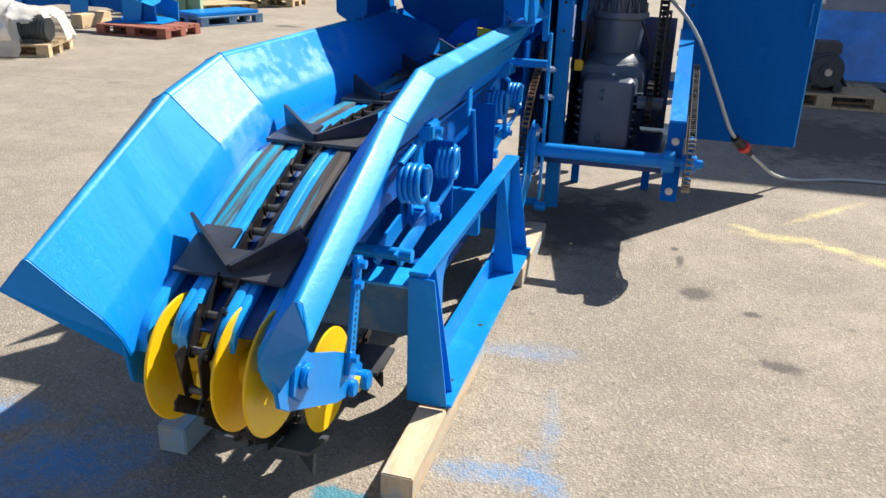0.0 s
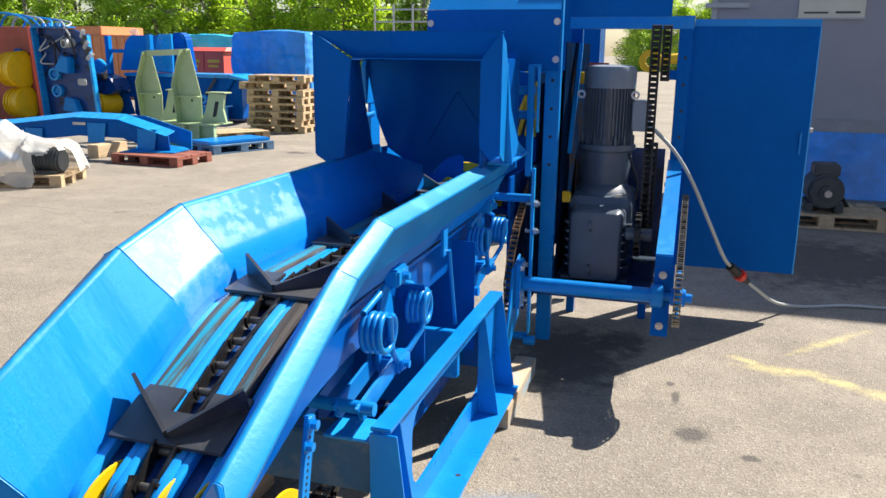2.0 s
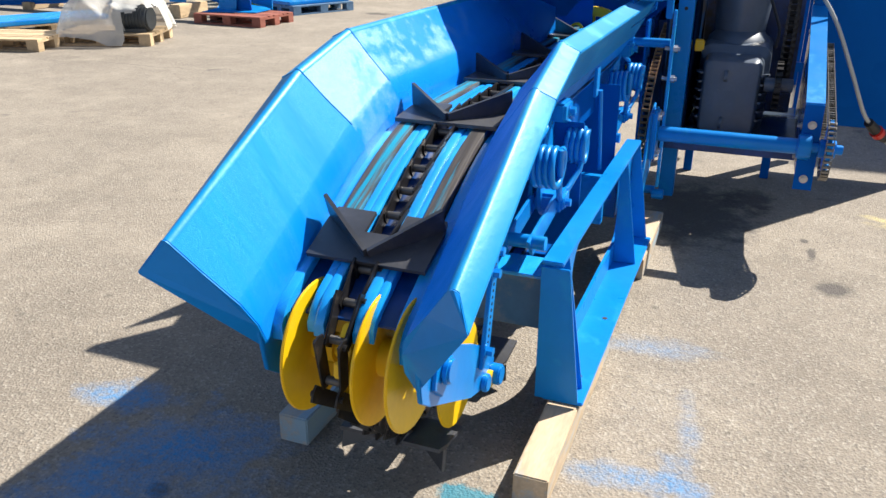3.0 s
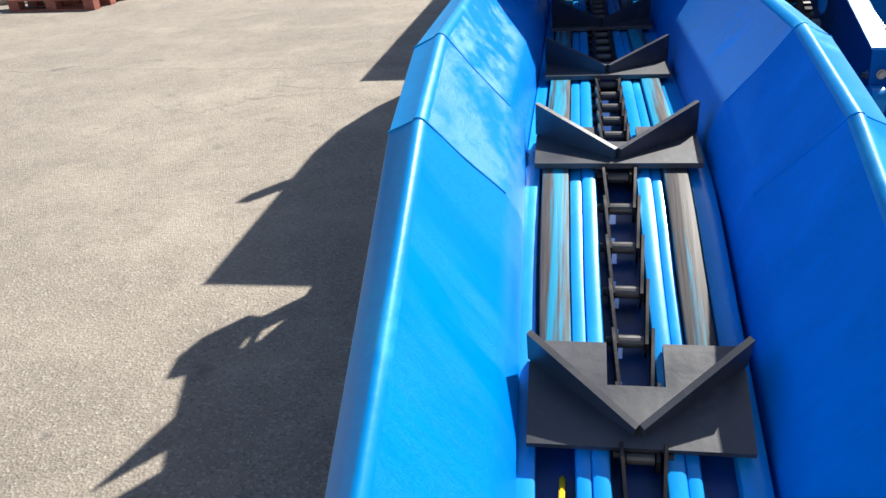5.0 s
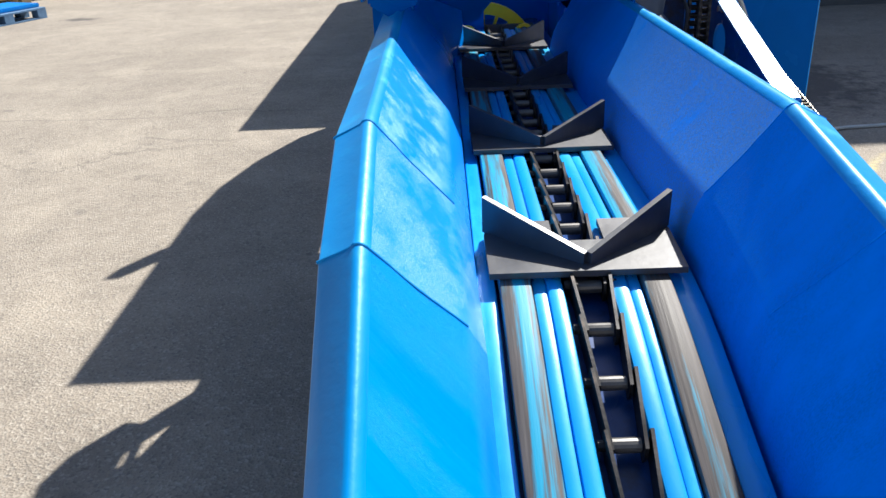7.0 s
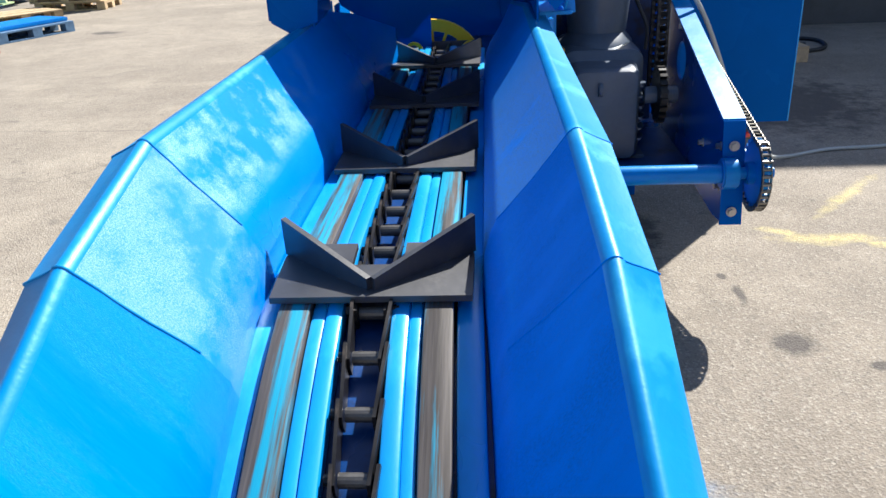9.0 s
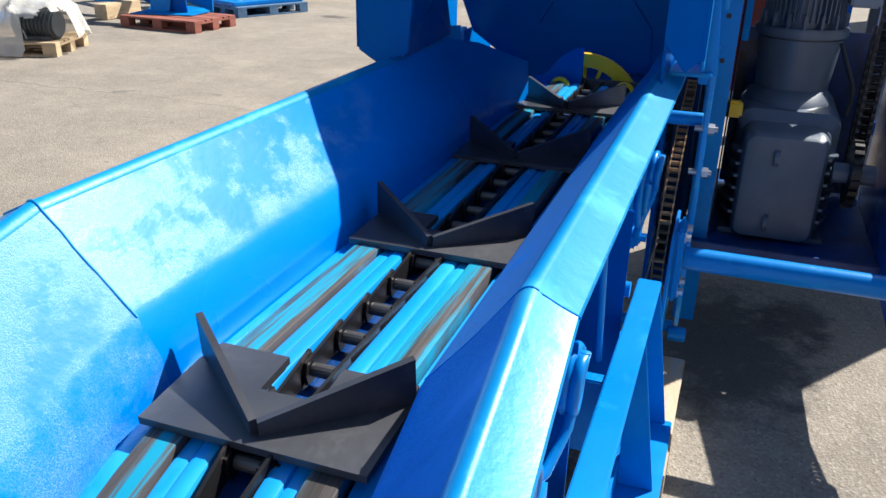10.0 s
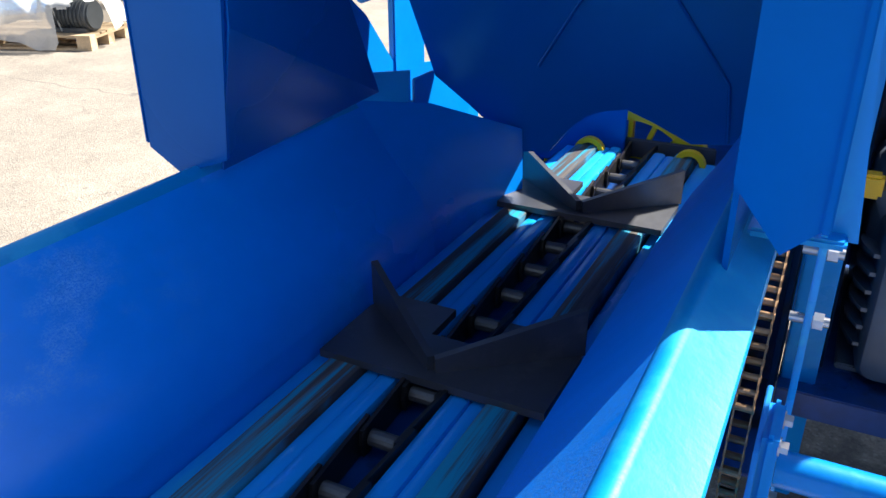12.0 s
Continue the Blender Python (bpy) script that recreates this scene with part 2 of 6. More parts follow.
def asphalt_material():
    """Worn yard asphalt: stones, dust, hairline cracks, oil spots, two painted shade patches, blue overspray by the
    machine and yellow chalk marks.
    """
    m = bpy.data.materials.new("worn_asphalt")
    m.use_nodes = True
    nt = m.node_tree
    L = nt.links.new
    b = nt.nodes["Principled BSDF"]
    co = nt.nodes.new("ShaderNodeTexCoord").outputs["Object"]

    def tex(kind, scale, detail=5.0, rough=0.6):
        n = nt.nodes.new(kind)
        n.inputs["Scale"].default_value = scale
        if kind == "ShaderNodeTexNoise":
            n.inputs["Detail"].default_value, n.inputs["Roughness"].default_value = detail, rough
        L(co, n.inputs["Vector"])
        return n

    def rng(src, lo, hi, a=0.0, c=1.0):
        r = nt.nodes.new("ShaderNodeMapRange")
        for i, v in enumerate((lo, hi, a, c)):
            r.inputs[i + 1].default_value = v
        L(src, r.inputs[0])
        return r.outputs[0]

    def mix(fac, a, c):
        x = nt.nodes.new("ShaderNodeMix")
        x.data_type = "RGBA"
        for sock, v in ((x.inputs[0], fac), (x.inputs[6], a), (x.inputs[7], c)):
            if isinstance(v, (int, float)):
                sock.default_value = v
            elif isinstance(v, tuple):
                sock.default_value = (*v, 1)
            else:
                L(v, sock)
        return x.outputs[2]

    def mul(a, c):
        x = nt.nodes.new("ShaderNodeMath")
        x.operation = "MULTIPLY"
        L(a, x.inputs[0])
        if isinstance(c, (int, float)):
            x.inputs[1].default_value = c
        else:
            L(c, x.inputs[1])
        return x.outputs[0]

    def blob(x, y, rx, ry, edge=0.5, turn=0.0):
        """1 inside an ellipse on the ground, falling to 0, with a ragged edge."""
        mp = nt.nodes.new("ShaderNodeMapping")
        mp.vector_type = "TEXTURE"
        mp.inputs["Location"].default_value = (x, y, 0)
        mp.inputs["Rotation"].default_value = (0, 0, turn)
        mp.inputs["Scale"].default_value = (rx, ry, 1)
        L(co, mp.inputs[0])
        d = nt.nodes.new("ShaderNodeVectorMath")
        d.operation = "LENGTH"
        L(mp.outputs[0], d.inputs[0])
        add = nt.nodes.new("ShaderNodeMath")
        L(d.outputs["Value"], add.inputs[0])
        L(rng(ragged, 0.3, 0.7, -0.45, 0.45), add.inputs[1])
        return rng(add.outputs[0], 1.0, 1.0 - edge, 0, 1)

    ragged = tex("ShaderNodeTexNoise", 7.0, 6.0, 0.7).outputs[0]
    ragged_low = tex("ShaderNodeTexNoise", 0.8, 3.0, 0.5)
    patches = tex("ShaderNodeTexNoise", 0.55, 6.0, 0.6).outputs[0]
    mid = tex("ShaderNodeTexNoise", 6.0, 6.0, 0.65).outputs[0]
    stones = tex("ShaderNodeTexVoronoi", 110.0)
    grit = tex("ShaderNodeTexNoise", 130.0, 4.0, 0.75).outputs[0]
    col = mix(rng(patches, 0.35, 0.65), (0.216, 0.186, 0.152), (0.308, 0.268, 0.219))
    col = mix(rng(mid, 0.42, 0.72, 0, 0.5), col, (0.166, 0.143, 0.118))
    col = mix(rng(tex("ShaderNodeTexNoise", 1.9, 5.0, 0.62).outputs[0], 0.5, 0.72, 0, 0.55), col, (0.370, 0.322, 0.258))
    stone_v = nt.nodes.new("ShaderNodeSeparateColor")
    L(stones.outputs["Color"], stone_v.inputs[0])
    col = mix(rng(stone_v.outputs[0], 0.70, 1.0, 0, 0.42), col, (0.46, 0.43, 0.37))
    col = mix(rng(stone_v.outputs[1], 0.80, 1.0, 0, 0.5), col, (0.10, 0.092, 0.086))
    col = mix(rng(grit, 0.52, 0.78, 0, 0.7), col, (0.09, 0.08, 0.07))
    pits = tex("ShaderNodeTexVoronoi", 4.2)
    pit_v = nt.nodes.new("ShaderNodeSeparateColor")
    L(pits.outputs["Color"], pit_v.inputs[0])
    col = mix(mul(rng(pits.outputs["Distance"], 0.035, 0.10, 1, 0), rng(pit_v.outputs[2], 0.55, 0.6, 0, 0.6)), col, (0.11, 0.10, 0.09))
    # hairline cracks
    warp = tex("ShaderNodeTexNoise", 1.3, 5.0, 0.6)
    add = nt.nodes.new("ShaderNodeVectorMath")
    add.operation = "MULTIPLY_ADD"
    L(warp.outputs[1], add.inputs[0])
    add.inputs[1].default_value = (0.9, 0.9, 0)
    L(co, add.inputs[2])
    cr = nt.nodes.new("ShaderNodeTexVoronoi")
    cr.feature = "DISTANCE_TO_EDGE"
    cr.inputs["Scale"].default_value = 0.22
    L(add.outputs[0], cr.inputs["Vector"])
    crack = mul(rng(cr.outputs[0], 0.0, 0.0022, 1, 0), rng(patches, 0.40, 0.62, 0.0, 0.4))
    col = mix(crack, col, (0.06, 0.055, 0.05))
    # one long crack across the yard
    sx = nt.nodes.new("ShaderNodeSeparateXYZ")
    L(co, sx.inputs[0])
    wob = nt.nodes.new("ShaderNodeMath")
    wob.operation = "MULTIPLY_ADD"
    L(ragged_low.outputs[0], wob.inputs[0])
    wob.inputs[1].default_value = 0.9
    L(sx.outputs[1], wob.inputs[2])
    off = nt.nodes.new("ShaderNodeMath")
    off.operation = "SUBTRACT"
    L(wob.outputs[0], off.inputs[0])
    off.inputs[1].default_value = 7.93
    dist = nt.nodes.new("ShaderNodeMath")
    dist.operation = "ABSOLUTE"
    L(off.outputs[0], dist.inputs[0])
    long_crack = mul(rng(dist.outputs[0], 0.004, 0.010, 1, 0), rng(sx.outputs[0], -1.2, -1.8, 0, 0.5))
    col = mix(long_crack, col, (0.08, 0.07, 0.062))
    # oil spots and dark scuffs; the last two blobs deepen the shade under the drive and past the door
    spots = rng(tex("ShaderNodeTexNoise", 2.6, 3.0, 0.5).outputs[0], 0.69, 0.76, 0, 0.6)
    col = mix(spots, col, (0.10, 0.09, 0.085))
    for x, y, rx, ry in ((0.83, 4.55, 0.025, 0.10), (0.90, 4.16, 0.10, 0.09), (0.80, 4.72, 0.02, 0.03), (0.52, 5.28, 0.16, 0.26), (-0.95, 2.0, 0.05, 0.04), (-5.42, 12.7, 0.30, 0.16), (1.15, 4.0, 0.05, 0.04), (1.22, 3.55, 0.10, 0.06), (0.22, 4.95, 0.42, 0.62), (1.95, 7.75, 0.95, 1.05)):
        col = mix(mul(blob(x, y, rx, ry, 0.5), 0.75), col, (0.06, 0.055, 0.055))
    # blue overspray
    speck = rng(tex("ShaderNodeTexNoise", 38.0, 5.0, 0.75).outputs[0], 0.36, 0.60, 0.30, 1.0)
    for x, y, rx, ry, turn, k in ((0.30, 2.55, 0.24, 0.08, 0.1, 0.6), (0.47, 2.52, 0.07, 0.26, 0.55, 0.55), (0.42, 2.85, 0.05, 0.22, 0.1, 0.35), (0.25, 3.35, 0.26, 0.10, 0.1, 0.4),
                                  (-0.25, 1.88, 0.30, 0.22, 0.2, 0.95), (-1.35, 2.35, 0.22, 0.12, 0.2, 0.8), (-1.0, 2.15, 0.38, 0.28, 0.4, 0.9),
                                  (-1.15, 1.7, 0.24, 0.6, 0.0, 0.8), (-0.75, 1.58, 0.5, 0.28, 0.2, 0.85), (-0.1, 2.05, 0.22, 0.16, 0.6, 0.8), (0.35, 2.2, 0.2, 0.07, 0.4, 0.7)):
        col = mix(mul(mul(blob(x, y, rx, ry, 0.9, turn), speck), k), col, (0.035, 0.24, 0.54))
    col = mix(mul(blob(-0.12, 2.28, 0.10, 0.075, 0.25), 0.8), col, (0.015, 0.19, 0.27))
    # yellow chalk
    for x, y, rx, ry, turn in ((1.38, 5.10, 0.32, 0.085, 0.02), (1.70, 5.68, 0.42, 0.05, 0.85), (1.82, 4.90, 0.30, 0.08, -0.6), (1.18, 5.2, 0.13, 0.05, -0.5), (1.62, 5.02, 0.16, 0.05, -0.2)):
        col = mix(mul(mul(blob(x, y, rx, ry, 0.8, turn), speck), 0.6), col, (0.66, 0.56, 0.22))
    L(col, b.inputs["Base Color"])
    b.inputs["Roughness"].default_value = 0.85
    b.inputs["Specular IOR Level"].default_value = 0.3
    bp = nt.nodes.new("ShaderNodeBump")
    bp.inputs["Strength"].default_value, bp.inputs["Distance"].default_value = 0.85, 0.004
    h = nt.nodes.new("ShaderNodeMath")
    h.operation = "ADD"
    L(stones.outputs["Distance"], h.inputs[0])
    L(grit, h.inputs[1])
    L(h.outputs[0], bp.inputs["Height"])
    L(bp.outputs[0], b.inputs["Normal"])
    return m


ASPHALT = asphalt_material()


# ---- builders ----
def thing(name, at, label, category, group="", kind=""):
    ob = new(name)
    ob.empty_display_size = 0.1
    ob.location = at
    return tagged(ob, label, category, group, kind)


def put(name, bm, material, parent=None, label="", smooth=None):
    """Links a bmesh, built in world places, as one mesh object."""
    bmesh.ops.recalc_face_normals(bm, faces=bm.faces)
    me = bpy.data.meshes.new(name)
    if smooth is not None:
        for f in bm.faces:
            f.smooth = True
        for e in bm.edges:
            if len(e.link_faces) == 2 and e.calc_face_angle(0) > radians(smooth):
                e.smooth = False
    bm.to_mesh(me)
    bm.free()
    me.materials.append(material)
    ob = new(name, me)
    if parent:
        ob.parent = parent
        if parent.data is None:
            ob.matrix_parent_inverse = parent.matrix_basis.inverted()
    return tagged(ob, label)


def part(name, bm, material, parent, label="", smooth=None):
    return put(name, bm, material, parent, label, smooth)


def merge(bm, other):
    tmp = bpy.data.meshes.new("tmp")
    other.to_mesh(tmp)
    other.free()
    bm.from_mesh(tmp)
    bpy.data.meshes.remove(tmp)
    return bm


def box(x0, x1, y0, y1, z0, z1, bevel=0.0, bm=None, m=None, steps=2):
    b = bmesh.new()
    bmesh.ops.create_cube(b, size=1)
    bmesh.ops.transform(b, matrix=Matrix.LocRotScale(((x0 + x1) / 2, (y0 + y1) / 2, (z0 + z1) / 2), None, (x1 - x0, y1 - y0, z1 - z0)), verts=b.verts)
    if bevel:
        bmesh.ops.bevel(b, geom=b.edges[:], offset=bevel, segments=steps, affect="EDGES", clamp_overlap=True)
    if m:
        bmesh.ops.transform(b, matrix=m, verts=b.verts)
    return merge(bm, b) if bm else b


def cyl(p0, p1, r, seg=24, r2=None, bevel=0.0, bm=None):
    p0, p1 = Vector(p0), Vector(p1)
    b = bmesh.new()
    bmesh.ops.create_cone(b, cap_ends=True, segments=seg, radius1=r, radius2=r if r2 is None else r2, depth=(p1 - p0).length)
    if bevel:
        rim = [e for e in b.edges if len(e.link_faces) == 2 and any(len(f.verts) > 4 for f in e.link_faces)]
        bmesh.ops.bevel(b, geom=rim, offset=bevel, segments=2, affect="EDGES", clamp_overlap=True)
    turn = (p1 - p0).to_track_quat("Z", "Y").to_matrix().to_4x4()
    bmesh.ops.transform(b, matrix=Matrix.Translation((p0 + p1) / 2) @ turn, verts=b.verts)
    return merge(bm, b) if bm else b


def loft(loops, bm=None, caps=True):
    """Joins closed loops of points into a skin."""
    b = bm or bmesh.new()
    rows = [[b.verts.new(p) for p in loop] for loop in loops]
    for a, c in zip(rows, rows[1:]):
        n = len(a)
        for i in range(n):
            b.faces.new((a[i], a[(i + 1) % n], c[(i + 1) % n], c[i]))
    if caps:
        b.faces.new(rows[0])
        b.faces.new(rows[-1])
    return b


def prism(points, axis, a, c, bevel=0.0, bm=None):
    """A flat outline (two coordinates) drawn out along an axis from a to c."""
    def at(p, v):
        return {"x": (v, p[0], p[1]), "y": (p[0], v, p[1]), "z": (p[0], p[1], v)}[axis]
    b = loft([[at(p, a) for p in points], [at(p, c) for p in points]])
    if bevel:
        bmesh.ops.bevel(b, geom=b.edges[:], offset=bevel, segments=2, affect="EDGES", clamp_overlap=True)
    return merge(bm, b) if bm else b


def tube(points, r, seg=10, bm=None, caps=True):
    pts = [Vector(p) for p in points]
    loops = []
    up = Vector((0.13, 0.31, 0.94))
    for i, p in enumerate(pts):
        d = (pts[min(i + 1, len(pts) - 1)] - pts[max(i - 1, 0)]).normalized()
        u = (up - d * up.dot(d)).normalized()
        v = d.cross(u)
        up = u
        loops.append([p + (u * math.cos(k * math.tau / seg) + v * math.sin(k * math.tau / seg)) * r for k in range(seg)])
    return loft(loops, bm, caps)


def smooth_line(points, n=8):
    """Catmull-Rom points through the given ones."""
    p = [Vector(q) for q in points]
    p = [p[0] * 2 - p[1]] + p + [p[-1] * 2 - p[-2]]
    out = []
    for i in range(1, len(p) - 2):
        for k in range(n):
            t = k / n
            out.append(0.5 * (2 * p[i] + (p[i + 1] - p[i - 1]) * t + (2 * p[i - 1] - 5 * p[i] + 4 * p[i + 1] - p[i + 2]) * t * t
                              + (3 * p[i] - p[i - 1] - 3 * p[i + 1] + p[i + 2]) * t ** 3))
    return out + [p[-2]]


def ring(center, axis, r_out, r_in, width, seg=32, bm=None):
    c, ax = Vector(center), Vector(axis).normalized()
    u = ax.orthogonal().normalized()
    v = ax.cross(u)
    b = bm or bmesh.new()
    rows = []
    for rr, w in ((r_in, -0.5), (r_out, -0.5), (r_out, 0.5), (r_in, 0.5)):
        rows.append([b.verts.new(c + ax * width * w + (u * math.cos(k * math.tau / seg) + v * math.sin(k * math.tau / seg)) * rr) for k in range(seg)])
    for j in range(4):
        a, d = rows[j], rows[(j + 1) % 4]
        for k in range(seg):
            b.faces.new((a[k], a[(k + 1) % seg], d[(k + 1) % seg], d[k]))
    return b


def bolt(p, axis, r=0.011, h=0.009, bm=None):
    """A hexagon head on its washer."""
    p, ax = Vector(p), Vector(axis).normalized()
    bm = cyl(p - ax * 0.001, p + ax * 0.003, r * 1.45, 16, bm=bm)
    return cyl(p + ax * 0.003, p + ax * h, r, 6, bm=bm)


# ---- ground ----
g = bmesh.new()
bmesh.ops.create_grid(g, x_segments=6, y_segments=6, size=400)
tagged(put("ground", g, ASPHALT), "worn pale grey asphalt yard with blue overspray", "ground", kind="structure")

# ---- conveyor: stations of the trough along y ----
# ridge y, ridge z, crease y, crease z, centre x, half width at the ridge
STATIONS = [(1.838, 0.877, 1.905, 0.705, -0.335, 0.328), (2.44, 1.138, 2.495, 0.975, -0.352, 0.325), (2.75, 1.205, 2.765, 1.045, -0.363, 0.322), (4.24, 1.205, 4.24, 1.045, -0.365, 0.322)]
END_RIGHT = (4.497, 1.185, 4.497, 1.03, -0.365, 0.290)
LIP, DROP = 0.055, 0.034
conveyor = thing("log_conveyor", (-0.35, 2.8, 0), "blue painted steel trough conveyor with a kinked feed end", "conveyor")


def wall_profile(st, side):
    """The wall's inner face from foot to ridge, the rounded ridge with its outer lip, and a point inside the fold."""
    y, z, yb, zb, cx, half = st
    k = (yb - y) / (z - zb)
    d = z - zb
    crease, foot = (0.190, 0.166) if side < 0 else (0.199, 0.182)
    deep = 0.115 if side < 0 else 0.165
    front = Vector((side * -0.006, -0.048, -0.038)) if y < 1.9 else Vector()  # the lip runs on past the wall at the feed end

    def at(off, down):
        return Vector((cx + side * off, y + down * k, z - down))
    inner = [at(foot, d + 0.105), at(foot + 0.004, d + 0.05), at(crease - 0.003, d + 0.012), at(crease + 0.006, d - 0.008), at((crease + half) / 2 + 0.003, d / 2)]
    a, apex, c = at(half - 0.013, 0.016), at(half + 0.001, -0.004), at(half + 0.014, 0.012)
    ridge = [a * (1 - t) ** 2 + apex * 2 * t * (1 - t) + c * t * t for t in np.linspace(0, 1, 7)]
    e, f = at(half + LIP - 0.003, DROP - 0.004) + front, at(half + LIP - 0.003, DROP + 0.006) + front
    lip = [e * (1 - t) ** 2 + (at(half + LIP + 0.001, DROP) + front) * 2 * t * (1 - t) + f * t * t for t in np.linspace(0, 1, 4)]
    bottom = at(foot + 0.02, d + deep)
    return inner, ridge + lip, f.lerp(bottom, 0.55), bottom


def wall_loops(st, side):
    inner, rim, fold, bottom = wall_profile(st, side)
    dense = [inner[0], inner[0].lerp(inner[1], 0.8), inner[1], inner[2], inner[3], inner[3].lerp(inner[4], 0.12), inner[4]]
    return dense + [rim[0], fold, bottom], rim + [fold]


for side in (-1, 1):
    stations = STATIONS + ([END_RIGHT] if side > 0 else [])
    for spray, a, c in zip(SPRAY, stations, stations[1:]):
        (wa, ra), (wc, rc) = wall_loops(a, side), wall_loops(c, side)
        # The right wall gets paint with its shade and grazing sun mixed in.
        inner_paint = spray if side < 0 else (SPRAY_GRAZED if a[0] > 2.7 else SPRAY_SHADE)
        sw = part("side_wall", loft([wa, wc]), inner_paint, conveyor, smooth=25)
        part("wall_rim", loft([ra, rc]), RIM, sw, "glossy rounded rim", smooth=32)
    if side < 0:  # the wall's end folds in and down towards the rotor
        inner, rim, fold, bottom = wall_profile(STATIONS[-1], side)
        near = [inner[0] - Vector((0, 0, 0.06)), inner[3], rim[3], rim[8]]
        far = [Vector((-0.490, 4.535, 0.87)), Vector((-0.490, 4.535, 0.985)), Vector((-0.495, 4.535, 1.098)), Vector((-0.540, 4.535, 1.09))]
        mid = [n.lerp(f, 0.5) + Vector((-0.025, 0, 0.02 if k == 2 else 0.0)) for k, (n, f) in enumerate(zip(near, far))]
        part("wall_end", loft([near, mid, far]), SPRAY_SPOTS, conveyor, smooth=40)
    for st in STATIONS[1:3]:
        inner, rim, fold, bottom = wall_profile(st, side)
        pr = inner[3:] + rim[:-2]
        part("weld_seam", tube([p + Vector((0, 0.002 * noise.noise(p * 40), 0)) for p in smooth_line(pr, 4)], 0.0020 if side < 0 else 0.0011, 8), RIM if side < 0 else SPRAY_SHADE, conveyor)


for side in (-1, 1):
    inner, rim, fold, bottom = wall_profile(STATIONS[0], side)
    edge = [p - Vector((0, 0.003, 0)) for p in inner + rim + [fold, bottom]]
    part("wall_cap", loft([edge, [p - Vector((0, 0.003, 0)) for p in edge]]), BLUE, conveyor)


def top_z(y):
    """Height of the rails' running surface."""
    line = 0.66 + (y - 1.93) * 0.414
    flat, k = 0.966, 0.030
    d = (line - flat) / k
    return flat - k * math.log1p(math.exp(-d)) if d > -30 else line


def centre_x(y):
    return float(np.interp(y, (1.82, 2.44, 2.75, 4.46), (-0.326, -0.347, -0.352, -0.352)))


def rail(y0, y1, off0, off1, height, thick, rounding, tip=True, n=44):
    """A long bar bent over the kink; its near end dips like a finger."""
    loops = []
    for i in range(n + 1):
        y = y0 + (y1 - y0) * (i / n) ** 1.3
        cx, z = centre_x(y), top_z(y) + height
        dip = 0.03 * (1 - (y - y0) / 0.05) ** 2 if tip and y < y0 + 0.05 else 0.0
        r = min(rounding, (off1 - off0) * 0.45)
        a, c = cx + off0, cx + off1
        loops.append([(a, y, z - dip - thick), (a, y, z - dip - r), (a + 0.3 * r, y, z - dip - 0.3 * r), (a + r, y, z - dip), (c - r, y, z - dip),
                      (c - 0.3 * r, y, z - dip - 0.3 * r), (c, y, z - dip - r), (c, y, z - dip - thick)])
    return loft(loops)


RAILS = (  # name, inner and outer edge left, inner and outer edge right, height, depth, rounding, near end, finger tip
    ("guide_rail", 0.042, 0.069, 0.031, 0.060, -0.003, 0.032, 0.007, 1.985, True, "glossy blue guide rail"),
    ("inner_strip", 0.0685, 0.091, 0.0595, 0.080, -0.007, 0.030, 0.005, 1.995, True, ""),
    ("wear_strip", 0.0925, 0.142, 0.082, 0.126, 0.002, 0.026, 0.003, 2.16, False, "worn brown and teal wear strip"),
    ("edge_strip", 0.147, 0.176, 0.131, 0.172, -0.014, 0.040, 0.004, 1.975, True, ""))
for name, la, lb, ra, rb, up, deep, soft, y0, tip, label in RAILS:
    m = WORN if name == "wear_strip" else LIGHTBLUE
    part(name, rail(y0, 4.92, -lb, -la, up, deep, soft, tip), m, conveyor, label, smooth=40)
    part(name, rail(y0, 4.92, ra, rb, up, deep, soft, tip), m, conveyor, label, smooth=40)
part("floor_pan", rail(2.02, 5.6, -0.205, 0.225, -0.040, 0.006, 0.002, False), NAVY, conveyor)

# feed end: discs on two axles, bearing arms
AX_Y, AX_Z = 2.07, 0.545
BX_Y, BX_Z = 2.41, 0.325
for x, y, z in ((-0.445, AX_Y, AX_Z), (-0.268, AX_Y, AX_Z), (-0.185, AX_Y, AX_Z), (-0.200, BX_Y, BX_Z), (-0.440, BX_Y, BX_Z)):
    part("disc", cyl((x - 0.004, y, z), (x + 0.004, y, z), 0.165 if y < 2.2 else 0.158, 56, bevel=0.002), YELLOW, conveyor, "bright yellow steel disc", smooth=40)
part("axle", cyl((-0.54, AX_Y, AX_Z), (-0.10, AX_Y, AX_Z), 0.024, 24), YELLOW, conveyor, smooth=40)
part("axle", cyl((-0.54, BX_Y, BX_Z), (-0.10, BX_Y, BX_Z), 0.024, 24), YELLOW, conveyor, smooth=40)
part("axle_sleeve", cyl((-0.264, AX_Y, AX_Z), (-0.189, AX_Y, AX_Z), 0.047, 32), YELLOW, conveyor, "yellow sleeve", smooth=40)
part("axle_sleeve", cyl((-0.441, AX_Y, AX_Z), (-0.385, AX_Y, AX_Z), 0.036, 32), YELLOW, conveyor, "yellow sleeve", smooth=40)
